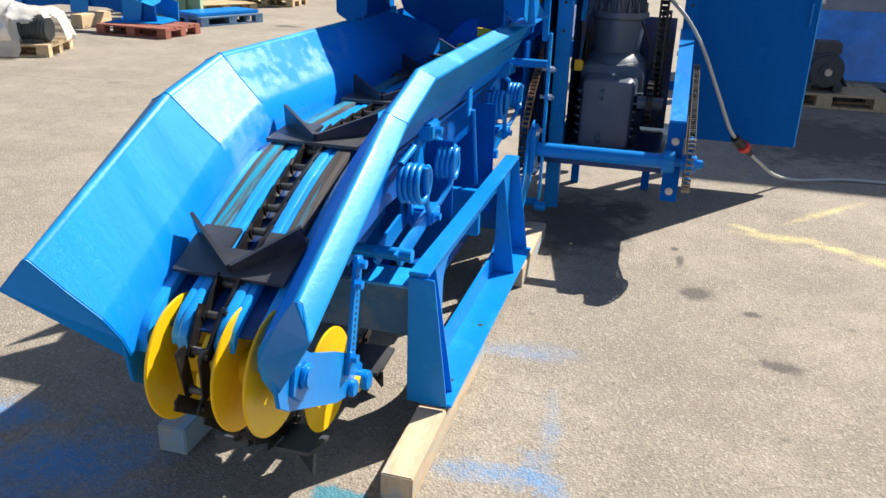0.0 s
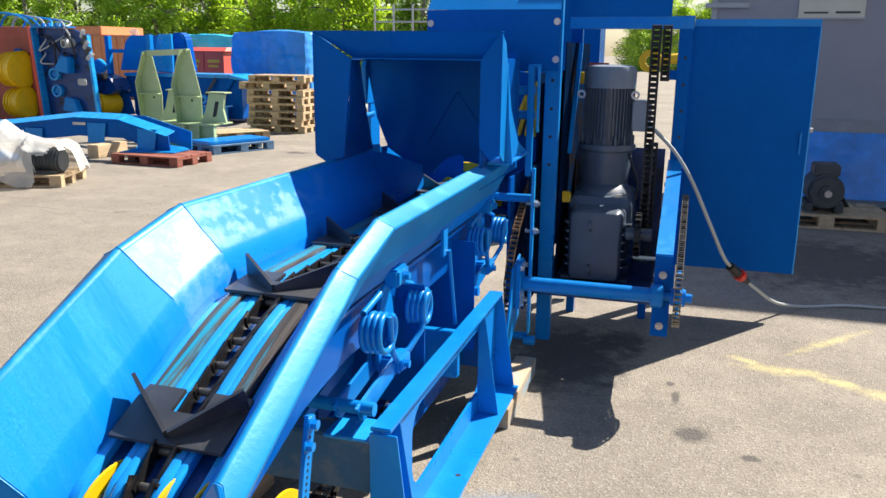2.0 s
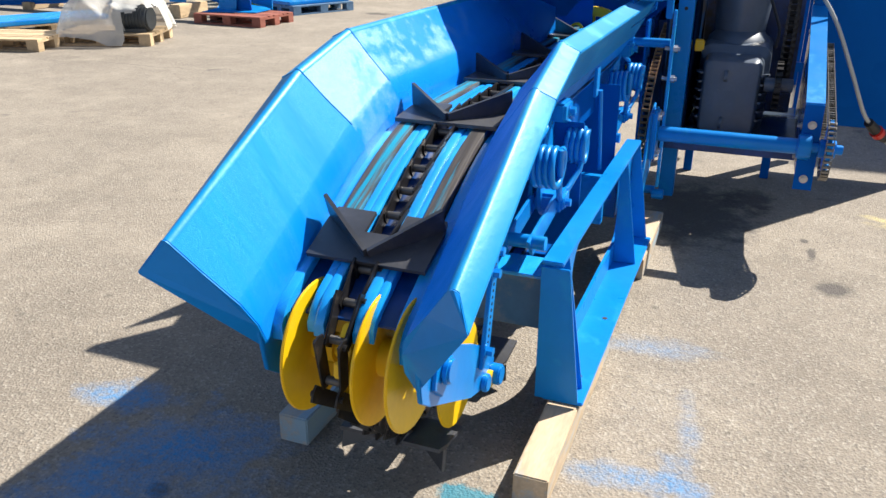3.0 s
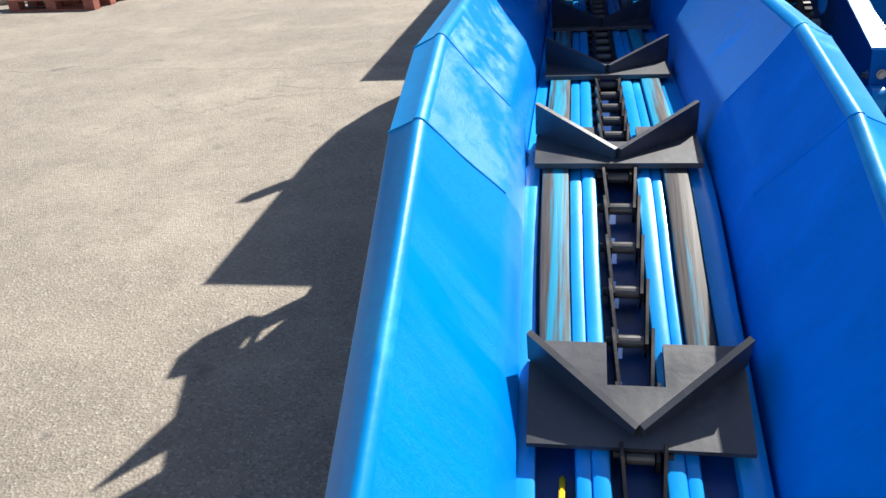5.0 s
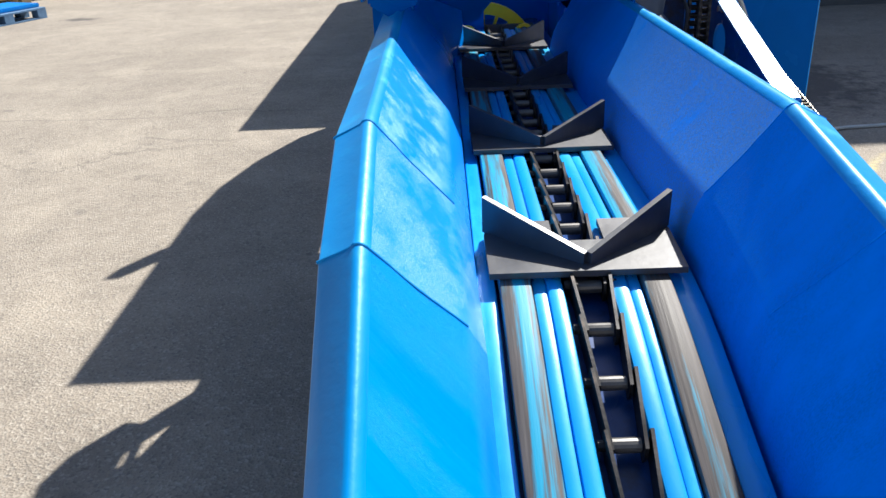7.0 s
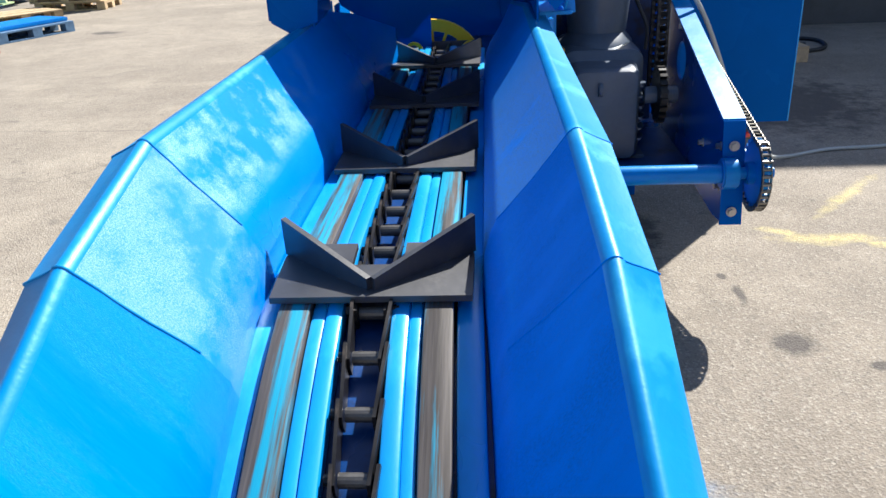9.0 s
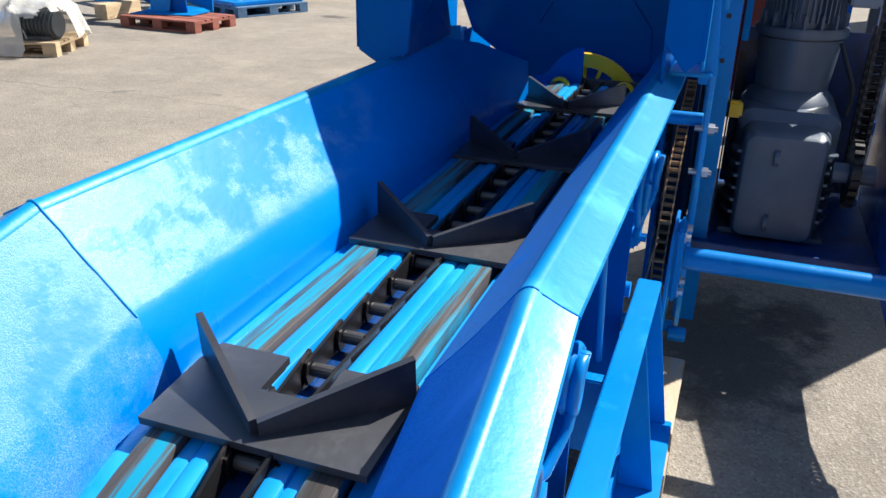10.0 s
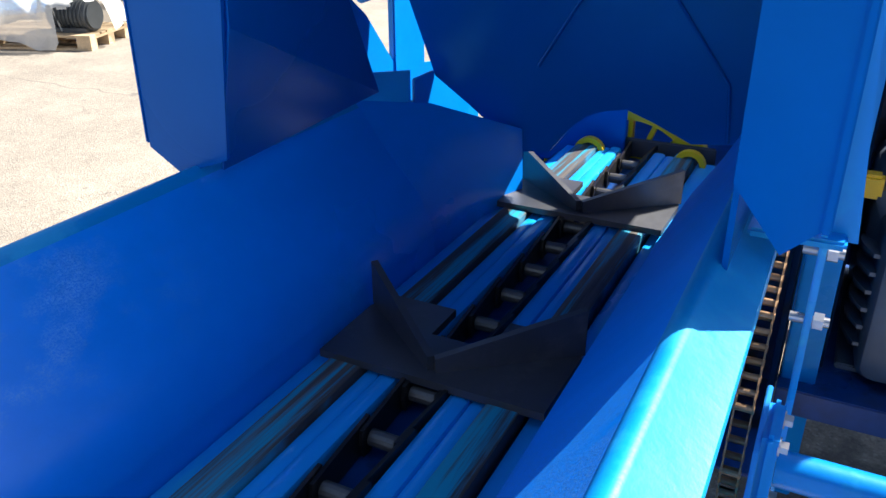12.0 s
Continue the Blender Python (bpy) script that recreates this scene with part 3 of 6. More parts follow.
for s in (-1, 1):
    xa = -0.316 + s * 0.190
    # bearing arm: a slanted plate that carries both axles
    arm = prism([(1.925, 0.640), (1.945, 0.525), (1.99, 0.490), (2.27, 0.345), (2.45, 0.285), (2.47, 0.36), (2.40, 0.43), (2.29, 0.495), (2.13, 0.575)], "x", xa, xa + s * 0.012, 0.002)
    part("bearing_arm", arm, BLUE, conveyor)
    part("bearing_plate", prism([(2.06 + 0.068 * math.cos(a), 0.552 + 0.068 * math.sin(a)) for a in np.linspace(0.3, 0.3 + math.tau, 7)[:-1]], "x", xa + s * 0.012, xa + s * 0.022, 0.002), BLUE, conveyor)
    part("bearing_cap", cyl((xa + s * 0.02, 2.06, 0.552), (xa + s * 0.042, 2.06, 0.552), 0.034, 24, bevel=0.006), BLUE, conveyor, smooth=40)
    part("tension_knob", cyl((xa + s * 0.012, 2.44, 0.325), (xa + s * 0.045, 2.44, 0.325), 0.030, 24, bevel=0.004), BLUE, conveyor, smooth=40)
    part("tension_knob", cyl((xa + s * 0.012, 2.37, 0.335), (xa + s * 0.030, 2.37, 0.335), 0.026, 24, bevel=0.004), BLUE, conveyor, smooth=40)
    # slotted hanger strap
    x0, x1 = sorted((xa + s * 0.013, xa + s * 0.025))
    part("hanger_strap", prism([(2.325, 0.40), (2.372, 0.39), (2.452, 0.72), (2.408, 0.735)], "x", x0, x1, 0.002), BLUE, conveyor)
    for i in range(17):
        y, z = 2.356 + i * 0.0042, 0.430 + i * 0.0172
        part("strap_hole", cyl((xa + s * 0.025, y, z), (xa + s * 0.0262, y, z), 0.0045, 10), RUBBER, conveyor)
    for y, z in ((2.352, 0.445), (2.395, 0.655), (2.425, 0.705)):
        part("strap_bolt", bolt((xa + s * 0.025, y, z), (s, 0, 0), 0.014, 0.02, bmesh.new()), BLUE, conveyor)

# long side beams under the trough
for s in (-1, 1):
    cx = -0.345
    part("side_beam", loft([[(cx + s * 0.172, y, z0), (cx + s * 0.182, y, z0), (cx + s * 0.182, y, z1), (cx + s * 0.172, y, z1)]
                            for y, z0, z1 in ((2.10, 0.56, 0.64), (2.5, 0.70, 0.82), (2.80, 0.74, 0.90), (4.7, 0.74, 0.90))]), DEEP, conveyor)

# cross beam, pivot tubes and spring levers
part("cross_beam", box(-0.68, -0.035, 2.80, 2.90, 0.29, 0.475, 0.006), mat("dusty_blue_paint", (0.05, 0.16, 0.30), 0.6, var=0.2, scale=5, second=(0.13, 0.20, 0.27), second_at=0.55, second_scale=6), conveyor, "cross beam with dull blue-grey overspray")
part("beam_plate", box(-0.24, -0.030, 2.775, 2.925, 0.4755, 0.487, 0.003), LIGHTBLUE, conveyor)
part("cross_plate", box(-0.66, -0.04, 3.62, 3.66, 0.36, 0.56, 0.004), BLUE, conveyor)
# Deep blue pan, web and plates added to block light below the trough.
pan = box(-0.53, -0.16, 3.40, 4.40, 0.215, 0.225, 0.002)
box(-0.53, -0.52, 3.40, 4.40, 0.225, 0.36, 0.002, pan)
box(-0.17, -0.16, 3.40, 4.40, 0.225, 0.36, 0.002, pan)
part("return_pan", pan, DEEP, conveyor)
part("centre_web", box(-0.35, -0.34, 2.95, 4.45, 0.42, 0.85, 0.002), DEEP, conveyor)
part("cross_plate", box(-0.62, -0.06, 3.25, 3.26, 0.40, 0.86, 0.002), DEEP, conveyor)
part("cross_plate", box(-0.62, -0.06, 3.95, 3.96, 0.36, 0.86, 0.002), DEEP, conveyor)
part("lower_beam", box(-0.64, -0.06, 4.10, 4.18, 0.22, 0.40, 0.004), BLUE, conveyor)


def spring_lever(y, z):
    """A double torsion spring round a tapered lever, on its pivot tube."""
    x = -0.125
    y -= 0.025
    part("pivot_tube", cyl((-0.60, y - 0.34, z - 0.165), (-0.05, y - 0.34, z - 0.165), 0.021, 20), BLUE, conveyor, smooth=40)
    lev = [(y - 0.36, z - 0.19), (y - 0.32, z - 0.22), (y + 0.03, z - 0.16), (y + 0.085, z - 0.02), (y + 0.06, z + 0.12), (y + 0.03, z + 0.16), (y - 0.02, z + 0.12), (y - 0.06, z - 0.02), (y - 0.09, z - 0.13)]
    part("lever", prism(lev, "x", x - 0.055, x - 0.043, 0.002), BLUE, conveyor)
    part("lever", prism([(a - 0.02, c - 0.01) for a, c in lev], "x", x - 0.155, x - 0.143, 0.002), BLUE, conveyor)
    for sgn, dy, dz in ((-1, -0.23, 0.033), (1, 0.20, 0.003)):
        cy, cz, r = y + dy * 0.92, z + dz, 0.058
        pts = [(x - 0.01, y + sgn * 0.02, z + 0.15), (x - 0.005, y + sgn * 0.08, z + 0.12), (x + 0.0, cy + sgn * 0.03, cz + r + 0.01)]
        for k in range(0, 4 * 14 + 1):
            a = math.pi / 2 - sgn * k * math.tau / 14
            pts.append((x + 0.0190 * 4 * k / 56, cy + r * math.cos(a), cz + r * math.sin(a)))
        pts += [(x + 0.064, cy - sgn * 0.05, cz - r - 0.015), (x + 0.045, y + sgn * 0.06, z - 0.118), (x + 0.02, y + sgn * 0.015, z - 0.130)]
        part("torsion_spring", tube(pts, 0.0105, 10), BLUE, conveyor, "thick coiled torsion spring", smooth=50)
    oval = [(y + 0.075 * math.cos(t) * (1 - 0.25 * math.sin(t)), z - 0.03 + 0.17 * math.sin(t)) for t in np.linspace(0, math.tau, 25)[:-1]]
    part("lever_plate", prism(oval, "x", x - 0.030, x - 0.016, 0.002), BLUE, conveyor)
    for dx in (0.0, 0.075):
        part("lever_arm", prism([(y - 0.02, z - 0.10), (y + 0.03, z - 0.16), (y - 0.33, z - 0.215), (y - 0.385, z - 0.15)], "x", x - 0.05 + dx, x - 0.040 + dx, 0.002), BLUE, conveyor)
    part("spring_clamp", box(x - 0.05, x + 0.055, y - 0.055, y + 0.05, z - 0.170, z - 0.110, 0.010), BLUE, conveyor)
    part("spring_clamp", box(x - 0.05, x + 0.045, y - 0.045, y + 0.06, z + 0.13, z + 0.19, 0.008), BLUE, conveyor)
    part("clamp_bolt", bolt((x + 0.055, y - 0.02, z - 0.140), (1, 0, 0), 0.014, 0.02, bmesh.new()), BLUE, conveyor)
    part("clamp_bolt", bolt((x + 0.045, y + 0.01, z + 0.16), (1, 0, 0), 0.014, 0.02, bmesh.new()), BLUE, conveyor)
    part("hanger_plate", prism([(y - 0.08, z + 0.10), (y + 0.10, z + 0.12), (y + 0.06, z + 0.20), (y - 0.12, z + 0.18)], "x", x - 0.020, x - 0.008, 0.002), BLUE, conveyor)


spring_lever(3.11, 0.775)
spring_lever(4.36, 0.79)
# threaded rod between the springs
part("tension_rod", cyl((-0.08, 3.72, 0.56), (-0.08, 3.62, 0.90), 0.008, 10), BLUE, conveyor)
part("rod_bracket", box(-0.10, -0.088, 3.57, 3.63, 0.88, 0.99, 0.003), BLUE, conveyor)

# ---- drag chain with its scraper flights ----
chain = thing("drag_chain", (-0.35, 2.9, 1.03), "black steel conveyor chain with V-shaped scraper flights", "chain")
PITCH = 0.098


def chain_path():
    """Points along the chain's loop: up round the sprocket, along the trough, and back below."""
    pts = []
    for a in np.linspace(-100, -250, 14):
        pts.append((AX_Y + 0.125 * math.cos(radians(a)), AX_Z + 0.125 * math.sin(radians(a))))
    y0 = 2.10
    pts = [(p[0], p[1]) for p in pts if p[0] < y0]
    for y in np.arange(y0, 4.93, 0.03):
        pts.append((float(y), top_z(float(y)) - 0.016))
    back = [(float(y), float(np.interp(y, (2.30, 2.55, 2.80, 3.10, 3.60), (0.175, 0.125, 0.115, 0.135, 0.24)))) for y in np.arange(3.6, 2.30, -0.05)] + [(2.2, 0.235), (2.1, 0.33), (2.06, 0.41)]
    return pts, back


def march(line, step, start=0.0):
    out, acc, want = [], 0.0, start
    for (y0, z0), (y1, z1) in zip(line, line[1:]):
        d = math.hypot(y1 - y0, z1 - z0)
        while want <= acc + d and d > 0:
            f = (want - acc) / d
            out.append((y0 + (y1 - y0) * f, z0 + (z1 - z0) * f, math.atan2(z1 - z0, y1 - y0)))
            want += step
        acc += d
    return out


def link_mesh():
    b = bmesh.new()
    L = PITCH
    for s, inset in ((-1, 0.0), (1, 0.0)):
        x = s * 0.0205
        out = [(-0.016, -0.018), (L + 0.012, -0.020), (L + 0.017, 0.0), (L + 0.012, 0.021), (-0.016, 0.018), (-0.020, 0)]
        c = loft([[(x + s * 0.004 * (1 if j == 0 else 1) - 0.0025, p[0], p[1]) for p in out] for j in (0,)] + [[(x + s * 0.004 + 0.0025, p[0], p[1]) for p in out]])
        for v in c.verts:  # offset links: narrow at one end, wide at the other
            v.co.x += s * (0.006 if v.co.y > L * 0.5 else -0.002)
        merge(b, c)
    for s in (-1, 1):
        cyl((s * 0.03, L, 0), (s * 0.041, L, 0), 0.008, 8, bm=b)
    bmesh.ops.recalc_face_normals(b, faces=b.faces)
    me = bpy.data.meshes.new("link")
    b.to_mesh(me)
    b.free()
    me.materials.append(CHAIN)
    return me


def flight_meshes():
    """Base plate with its two rear tabs, and a pair of V wings."""
    plate = bmesh.new()
    outline = [(-0.156, -0.10), (0.156, -0.10), (0.158, 0.03), (0.150, 0.075), (0.042, 0.075), (0.042, 0.0), (-0.042, 0.0), (-0.042, 0.075), (-0.150, 0.075), (-0.158, 0.03)]
    prism(outline, "z", 0.010, 0.021, bm=plate)
    wing = bmesh.new()
    for s in (-1, 1):
        a = Vector((s * 0.003, -0.078, 0.021))
        d = Vector((s * 0.157, 0.045, 0.021))
        n = Vector((d.y - a.y, -(d.x - a.x), 0)).normalized() * 0.005
        merge(wing, loft([[a + n, a - n, a - n + Vector((0, 0, 0.020)), a + n + Vector((0, 0, 0.020))], [d + n, d - n, d - n + Vector((0, 0, 0.066)), d + n + Vector((0, 0, 0.066))]]))
    out = []
    for nm, b in (("base_plate", plate), ("wing", wing)):
        bmesh.ops.recalc_face_normals(b, faces=b.faces)
        me = bpy.data.meshes.new(nm)
        b.to_mesh(me)
        b.free()
        me.materials.append(BLACK)
        out.append(me)
    return out


LINK = link_mesh()
ROLLER = bpy.data.meshes.new("roller")
b = cyl((-0.019, 0, 0), (0.019, 0, 0), 0.0105, 14)
b.to_mesh(ROLLER)
b.free()
ROLLER.materials.append(mat("rubbed_roller_steel", (0.13, 0.126, 0.122), 0.42, metal=0.6, var=0.3, scale=40))
PLATE, WING = flight_meshes()
front, back = chain_path()


def hang(name, me, parent, m):
    o = new(name, me)
    o.parent = parent
    if parent.data is None:
        o.matrix_parent_inverse = parent.matrix_basis.inverted()
    o.matrix_basis = m
    return o


def seat(y, z, a):
    return Matrix.Translation((centre_x(max(1.82, y)), y, z)) @ Matrix.Rotation(a, 4, "X")


# the phase puts a flight at y = 2.80
places = march(front, PITCH / 3)
k0 = min(range(len(places)), key=lambda i: abs(places[i][0] - 2.80) + (10 if places[i][1] < 0.9 else 0))
tops = places[k0 % 3::3]
idx0 = k0 // 3
for y, z, a in tops:
    ln = hang("link", LINK, chain, seat(y, z, a))
    rl_ = new("roller", ROLLER)
    rl_.parent = ln
for i, (y, z, a) in enumerate(tops):
    if (i - idx0) % 6 == 0:
        fl = hang("flight", PLATE, chain, seat(y, z + 0.006 * math.cos(a), a))
        fl["label"] = "dark steel scraper flight with raised V wings"
        w = new("wing", WING)
        w.parent = fl
for y, z, a in march(back, PITCH):
    ln = hang("link", LINK, chain, seat(y, z, a))
    rl_ = new("roller", ROLLER)
    rl_.parent = ln
for j, (y, z, a) in enumerate(march(back, PITCH * 6, 0.12)):
    fl = hang("flight", PLATE, chain, seat(y, z, a))
    fl["label"] = "dark steel scraper flight with raised V wings"
    w = new("wing", WING)
    w.parent = fl
# sprocket between the discs
b = cyl((-0.330, AX_Y, AX_Z), (-0.306, AX_Y, AX_Z), 0.10, 32)
for i in range(9):
    a = i * math.tau / 9
    m = Matrix.Translation((-0.318, AX_Y, AX_Z)) @ Matrix.Rotation(a, 4, "X")
    box(-0.010, 0.010, -0.02, 0.02, 0.09, 0.135, 0.004, b, m)
part("sprocket", b, YELLOW, conveyor, "yellow toothed sprocket", smooth=30)

# ---- stands and timbers ----
def stand(name):
    st = thing(name, (0.0, 3.45, 0.1), "blue welded steel support stand with a long slot", "stand")
    y0, y1 = 2.70, 4.19
    part("top_flange", box(-0.048, 0.018, y0, y1, 0.560, 0.575, 0.003), BLUE, st)
    part("foot_flange", box(-0.024, 0.105, y0 + 0.002, y1 + 0.01, 0.100, 0.112, 0.003), BLUE, st)
    web = [(y0, 0.112), (y1, 0.112), (y1, 0.560), (y0, 0.560)]
    b = bmesh.new()
    # web with a rounded slot: a grid of wall pieces round the hole
    hole = []
    ya, yb, za, zb, r = 2.98, 3.93, 0.20, 0.50, 0.10
    for cy, cz, a0 in ((yb - r, zb - r, 0), (ya + r, zb - r, 90), (ya + r, za + r, 180), (yb - r, za + r, 270)):
        for a in np.linspace(a0, a0 + 90, 7):
            hole.append((cy + r * math.cos(radians(a)), cz + r * math.sin(radians(a))))
    n = len(hole)
    outer = []
    for hy, hz in hole:
        dy, dz = hy - (ya + yb) / 2, hz - (za + zb) / 2
        k = min((0.5 * (y1 - y0)) / max(1e-6, abs(dy)), 0.224 / max(1e-6, abs(dz)))
        outer.append(((ya + yb) / 2 + dy * k - ((ya + yb) / 2 - (y0 + y1) / 2), 0.336 + dz * k))
    rows = [[b.verts.new((x, p[0], p[1])) for p in loop] for x, loop in ((-0.024, outer), (-0.024, hole), (-0.012, hole), (-0.012, outer))]
    for a, c in ((0, 1), (1, 2), (2, 3), (3, 0)):
        for i in range(n):
            b.faces.new((rows[a][i], rows[a][(i + 1) % n], rows[c][(i + 1) % n], rows[c][i]))
    part("web", b, BLUE, st)
    part("web_end", box(-0.023, -0.013, y0 + 0.002, y0 + 0.12, 0.112, 0.560), BLUE, st)
    part("web_end", box(-0.023, -0.013, y1 - 0.12, y1 - 0.002, 0.112, 0.560), BLUE, st)
    part("end_plate", prism([(-0.046, 0.112), (0.092, 0.112), (0.040, 0.560), (-0.046, 0.560)], "y", y0 - 0.011, y0 - 0.001, 0.002), BLUE, st)
    for y in (y0 + 0.085, y1 - 0.34, y1 - 0.012):
        part("gusset", prism([(-0.012, 0.112), (0.085, 0.112), (0.016, 0.560), (-0.012, 0.560)], "y", y, y + 0.010, 0.002), BLUE, st)
    for y in (2.86, 3.30, 3.86):
        part("bolt_hole", cyl((0.06, y, 0.1115), (0.06, y, 0.1128), 0.010, 14), RUBBER, st)
    return st


right_stand = stand("support_stand")
copy_thing(right_stand, Matrix.Translation((-0.69, 3.45, 0.1)) @ Matrix.Rotation(math.pi, 4, "Z"))


def timber(x0, x1, y0, y1, h, label="sawn timber baulk stained with blue spray"):
    b = box(x0, x1, y0, y1, 0, h, 0.004)
    bmesh.ops.subdivide_edges(b, edges=[e for e in b.edges if e.calc_length() > 0.3], cuts=8)
    for v in b.verts:
        v.co.x += 0.004 * noise.noise(v.co * 6)
        v.co.z += 0.003 * noise.noise(v.co * 5) if v.co.z > 0.02 else 0
    b2 = put("timber_baulk", b, TIMBER)
    return tagged(b2, label, "timber")


timber(-0.005, 0.093, 2.32, 3.25, 0.097)
timber(-0.76, -0.66, 2.33, 3.2, 0.097)
timber(0.0, 0.11, 3.95, 4.62, 0.097, "short timber baulk under the stand's far end")
timber(-0.78, -0.67, 3.95, 4.6, 0.097, "short timber baulk under the stand's far end")

# ---- hopper mouth ----
hopper = thing("infeed_hopper", (-0.34, 4.2, 1.2), "blue steel infeed hopper with a flared mouth, in a tone darkened for shade", "hopper")
FY = 3.87
ox0, ox1, oz1 = -0.765, 0.049, 1.737
ix0, ix1, iz1 = -0.595, -0.032, 1.628


def flap(points, name, thick=(0, 0.006, 0), m=DEEP):
    lo = [Vector(p) for p in points]
    part(name, loft([lo, [p + Vector(thick) for p in lo]]), m, hopper)


flap([(ox0, FY, oz1), (ox1, FY, oz1), (ix1, FY + 0.045, iz1), (ix0, FY + 0.045, iz1)], "mouth_strip", (0, 0.006, 0))
flap([(ox0, FY, oz1), (ix0, FY, iz1), (ix0 - 0.04, FY, 1.215), (-0.715, FY, 1.185), (ox0, FY, 1.215)], "mouth_strip")
flap([(ox1, FY, oz1), (ox1, FY, 1.252), (0.018, FY, 1.222), (ix1, FY, 1.285), (ix1, FY, iz1)], "mouth_strip")
part("edge_fold", box(ox0 - 0.004, ox1 + 0.004, FY - 0.002, FY + 0.05, oz1, oz1 + 0.006, 0.002), DEEP, hopper)
part("edge_fold", box(ox1 - 0.002, ox1 + 0.008, FY - 0.004, FY + 0.003, 1.25, oz1 + 0.004, 0.002), DEEP, hopper)
part("edge_fold", box(ox0 - 0.006, ox0, FY - 0.002, FY + 0.05, 1.22, oz1 + 0.004, 0.002), DEEP, hopper)
# tunnel behind the mouth
part("roof_plate", box(ix0, ix1, FY + 0.010, 4.54, iz1, iz1 + 0.006), DEEP, hopper)
part("cheek", box(ix1, ix1 + 0.006, FY + 0.010, 4.62, 1.10, iz1), DEEP, hopper)
flap([(ix0, FY + 0.003, iz1), (-0.690, 4.185, iz1), (-0.664, 4.205, 1.38), (ix0 - 0.015, FY + 0.003, 1.38)], "cheek", (-0.005, 0.002, 0))
flap([(ix0 - 0.015, FY + 0.003, 1.38), (-0.664, 4.205, 1.38), (-0.676, 4.31, 1.20), (ix0 - 0.05, FY + 0.003, 1.20)], "cheek", (-0.005, 0.002, 0))
part("roof_plate", prism([(ix0, FY + 0.010), (ix0, 4.537), (-0.80, 4.537), (-0.70, 4.19)], "z", iz1 - 0.008, iz1 - 0.002), DEEP, hopper)
part("outer_cheek", prism([(4.0, 1.66), (4.37, 1.37), (4.47, 1.30), (4.58, 1.18), (4.82, 1.15), (4.82, 0.72), (4.40, 0.72), (4.40, 1.18), (4.0, 1.21)], "x", -0.803, -0.797), BLUE, hopper)
flap([(-0.803, 4.395, 0.72), (-0.803, 4.395, 1.20), (-0.70, 4.46, 1.205), (-0.70, 4.46, 0.72)], "corner_sheet", (0, 0.005, 0), BLUE)
part("corner_sheet", box(-0.695, -0.689, 4.235, 4.458, 0.60, 1.150, 0.002), BLUE, hopper)
part("corner_sheet", box(-0.695, -0.689, 4.460, 4.76, 0.60, 1.190, 0.002), BLUE, hopper)
part("upright_bar", box(-0.809, -0.793, 4.57, 4.70, 0.25, 1.42, 0.003), BLUE, hopper)
part("upright_slot_bar", prism([(4.51, 1.40), (4.73, 1.40), (4.78, 1.46), (4.78, 1.66), (4.70, 1.73), (4.55, 1.70), (4.50, 1.58)], "x", -0.813, -0.789, 0.003), BLUE, hopper)
part("cross_rod", cyl((-0.80, 4.46, 1.335), (-0.80, 4.62, 1.345), 0.014, 12), BLUE, hopper, smooth=40)
# back plate with its cut-out arch
arch = [(-0.83, 1.66), (-0.80, 1.60), (-0.745, 1.33), (-0.685, 1.18), (-0.61, 1.13), (-0.50, 1.05), (-0.44, 1.06), (-0.41, 1.10), (-0.375, 1.135), (-0.34, 1.15), (-0.30, 1.158), (-0.25, 1.14), (-0.18, 1.11), (-0.10, 1.12), (-0.02, 1.12), (-0.02, 1.66)]
part("back_plate", prism(arch, "y", 4.54, 4.546), DEEP, hopper)
for p, q in (((-0.32, 4.537, 1.47), (-0.47, 4.537, 1.22)), ((-0.32, 4.537, 1.47), (-0.13, 4.537, 1.22)), ((-0.13, 4.537, 1.22), (-0.12, 4.537, 1.12))):
    part("fold_line", tube([p, q], 0.003, 6), DEEP, hopper)
# side plate of the mouth and the gussets that tie it to the rim
part("side_gusset", prism([(3.872, 1.735), (3.94, 1.70), (4.08, 1.42), (4.24, 1.27), (4.42, 1.212), (3.95, 1.215), (3.872, 1.256)], "x", ox1 + 0.0005, ox1 + 0.0065), BLUE, hopper)
# cross gusset
part("gusset", prism([(0.051, 1.20), (0.085, 1.20), (0.066, 1.40), (0.055, 1.62)], "y", 3.985, 3.995), BLUE, hopper)
part("foot_plate", box(-0.02, 0.075, 3.96, 4.42, 1.198, 1.208, 0.003), BLUE, hopper)
for y in (4.10, 4.26, 4.38):
    part("foot_bolt", bolt((0.05, y, 1.208), (0, 0, 1), 0.012, 0.012, bmesh.new()), BLUE, hopper)

# ---- rotor behind the hopper ----
rotor = thing("feed_rotor", (-0.40, 5.0, 0.85), "yellow spoked feed rotor behind the hopper", "rotor")
RC = Vector((-0.395, 5.0, 0.845))
part("rim", ring(RC, (0, 1, 0), 0.215, 0.168, 0.03, 40), YELLOW, rotor, smooth=40)
part("hub", ring(RC, (0, 1, 0), 0.10, 0.05, 0.06, 30), YELLOW, rotor, smooth=40)
for i in range(18):
    m = Matrix.Translation(RC) @ Matrix.Rotation(i * math.tau / 18, 4, "Y")
    part("spoke", box(-0.006, 0.006, -0.012, 0.012, 0.095, 0.20, 0.002, m=m), YELLOW, rotor)
part("guard_strip", box(-0.50, -0.19, 4.965, 4.975, 0.930, 0.975, 0.003), BLACK, rotor)
part("shaft", cyl((-0.62, 5.0, 0.80), (-0.08, 5.0, 0.80), 0.03, 16), DEEP, rotor, smooth=40)

